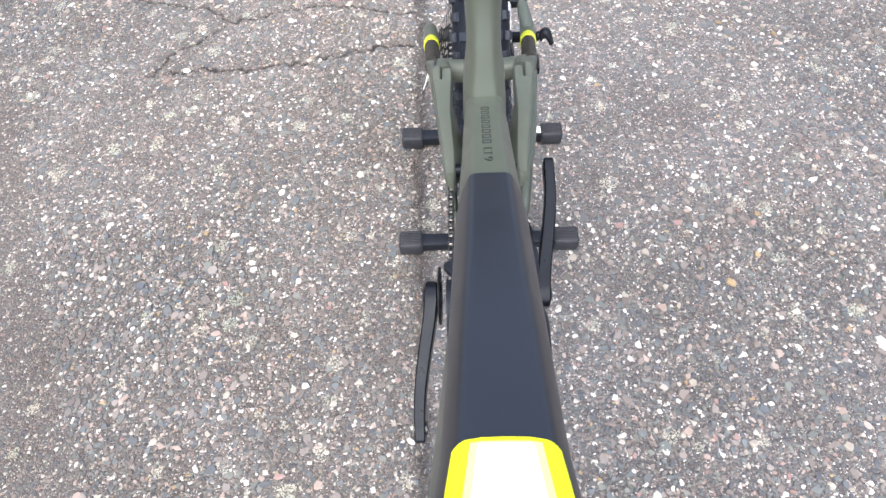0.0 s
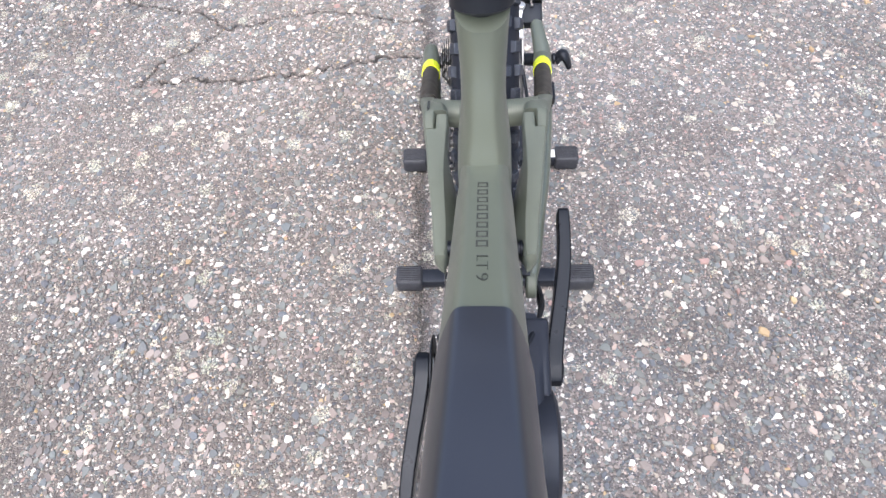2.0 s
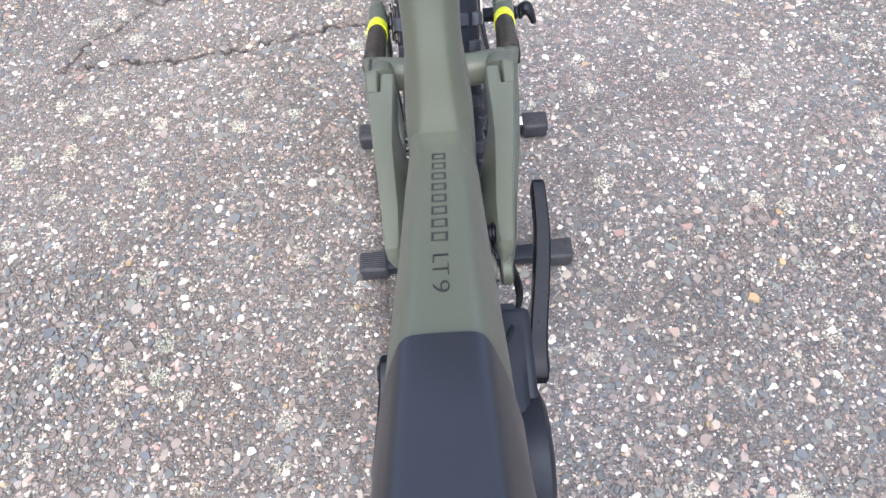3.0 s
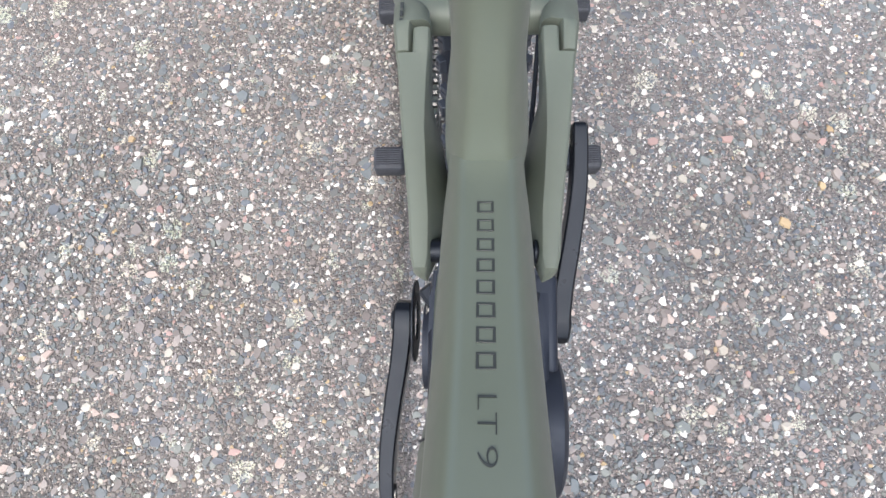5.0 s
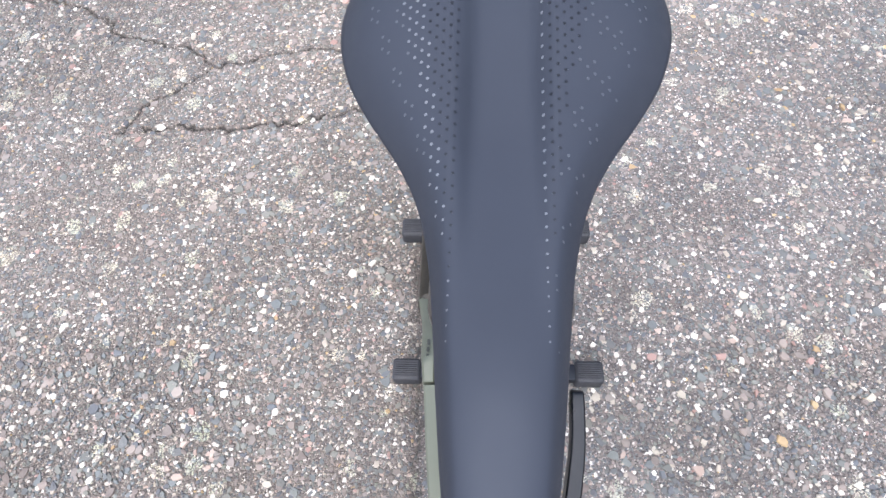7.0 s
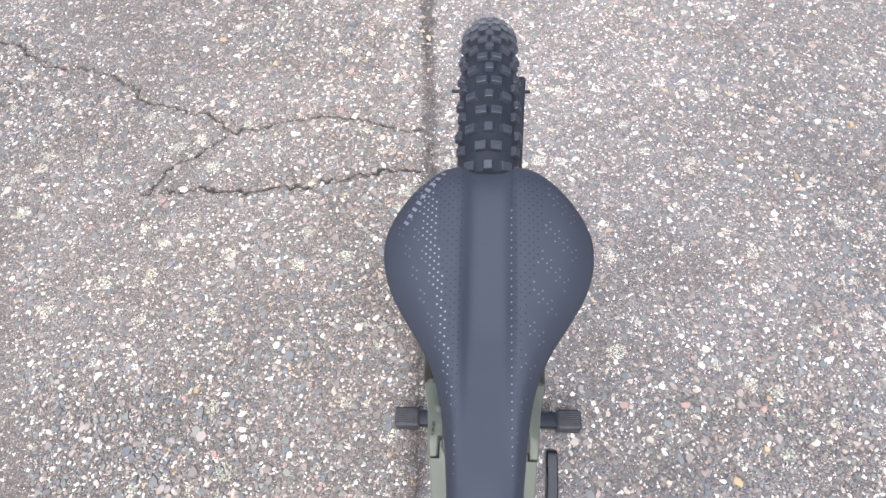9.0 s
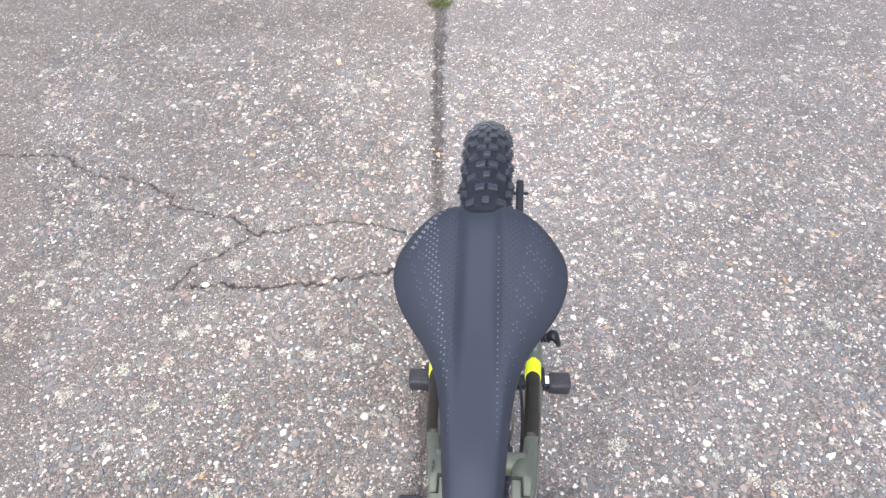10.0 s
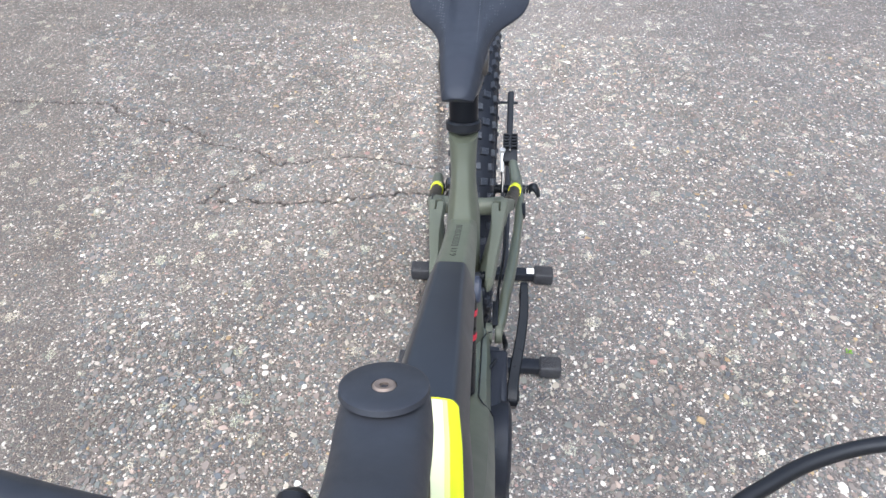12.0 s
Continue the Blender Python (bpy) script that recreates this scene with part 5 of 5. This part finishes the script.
# ---------------------------------------------------------------- plants and leaves on the ground
def moss(x, y, size, seed):
    rng = random.Random(seed)
    bm = bmesh.new()
    for k in range(420):
        r, a = size * math.sqrt(rng.random()), rng.uniform(0, 6.28)
        if rng.random() < 0.25 * r / size:
            continue
        p = Vector((r * math.cos(a), r * math.sin(a) * 0.9, -0.001))
        h = rng.uniform(0.3, 1.0) * 0.35 * size * (1 - 0.6 * r / size)
        w = rng.uniform(0.0012, 0.0026)
        b = rng.uniform(0, 6.28)
        lean = Vector((rng.uniform(-1, 1), rng.uniform(-1, 1), 0)) * h * 0.7
        d = Vector((math.cos(b), math.sin(b), 0)) * w
        v = [bm.verts.new(q) for q in (p - d, p + d, p + lean * 0.5 + d * 0.8 + Vector((0, 0, h * 0.6)), p + lean * 0.5 - d * 0.8 + Vector((0, 0, h * 0.6)), p + lean + Vector((0, 0, h)))]
        bm.faces.new(v[:4])
        bm.faces.new((v[3], v[2], v[4]))
    ob = new("moss_tuft", finish(bm, "moss_tuft", MOSS))
    ob.location = (x, y, 0)
    return tagged(ob, "small tuft of green moss growing in the paving joint", "moss", kind="stuff")


moss(-0.162, 3.11, 0.062, 1)


def seedling(x, y):
    root = thing("seedling", pose(x, y, 0), "tiny bright green seedling in the asphalt", "plant")
    for k in range(4):
        a = k * 1.7 + 0.4
        bm = bmesh.new()
        rings = []
        for t, w in ((0.0, 0.0006), (0.3, 0.0028), (0.65, 0.003), (1.0, 0.0005)):
            c = Vector((math.cos(a), math.sin(a), 0)) * (0.002 + 0.008 * t) + Vector((0, 0, 0.001 + 0.007 * math.sin(t * 2.2)))
            s = Vector((-math.sin(a), math.cos(a), 0)) * w
            rings.append([c - s, c + Vector((0, 0, -0.0006)), c + s, c + Vector((0, 0, 0.0006))])
        loft(bm, rings)
        part("leaf", bm, LEAF, root)


seedling(1.0955, 1.0105)


def dry_leaf(x, y, turn, size, seed):
    rng = random.Random(seed)
    bm = bmesh.new()
    rings = []
    for t in np.linspace(0, 1, 8):
        w = size * 0.33 * math.sin(math.pi * min(1, t * 0.92 + 0.04)) * rng.uniform(0.85, 1.1)
        z = 0.003 + 0.006 * math.sin(t * 3.0) * rng.uniform(0.7, 1.1)
        y0 = size * (t - 0.5)
        rings.append([(-w, y0, z + 0.004 * w / size), (0, y0, z - 0.001), (w, y0, z + 0.005), (0, y0, z - 0.0004)])
    loft(bm, rings)
    ob = new("dry_leaf", finish(bm, "dry_leaf", DRY_LEAF))
    ob.matrix_world = pose(x, y, 0, 0, 0, turn)
    return tagged(ob, "small dry brown leaf fallen in the paving joint", "leaf", "fallen leaves")


dry_leaf(-0.055, 2.023, 40, 0.022, 1)
dry_leaf(-0.038, 1.888, -30, 0.018, 2)
dry_leaf(-0.075, 2.05, 100, 0.014, 3)
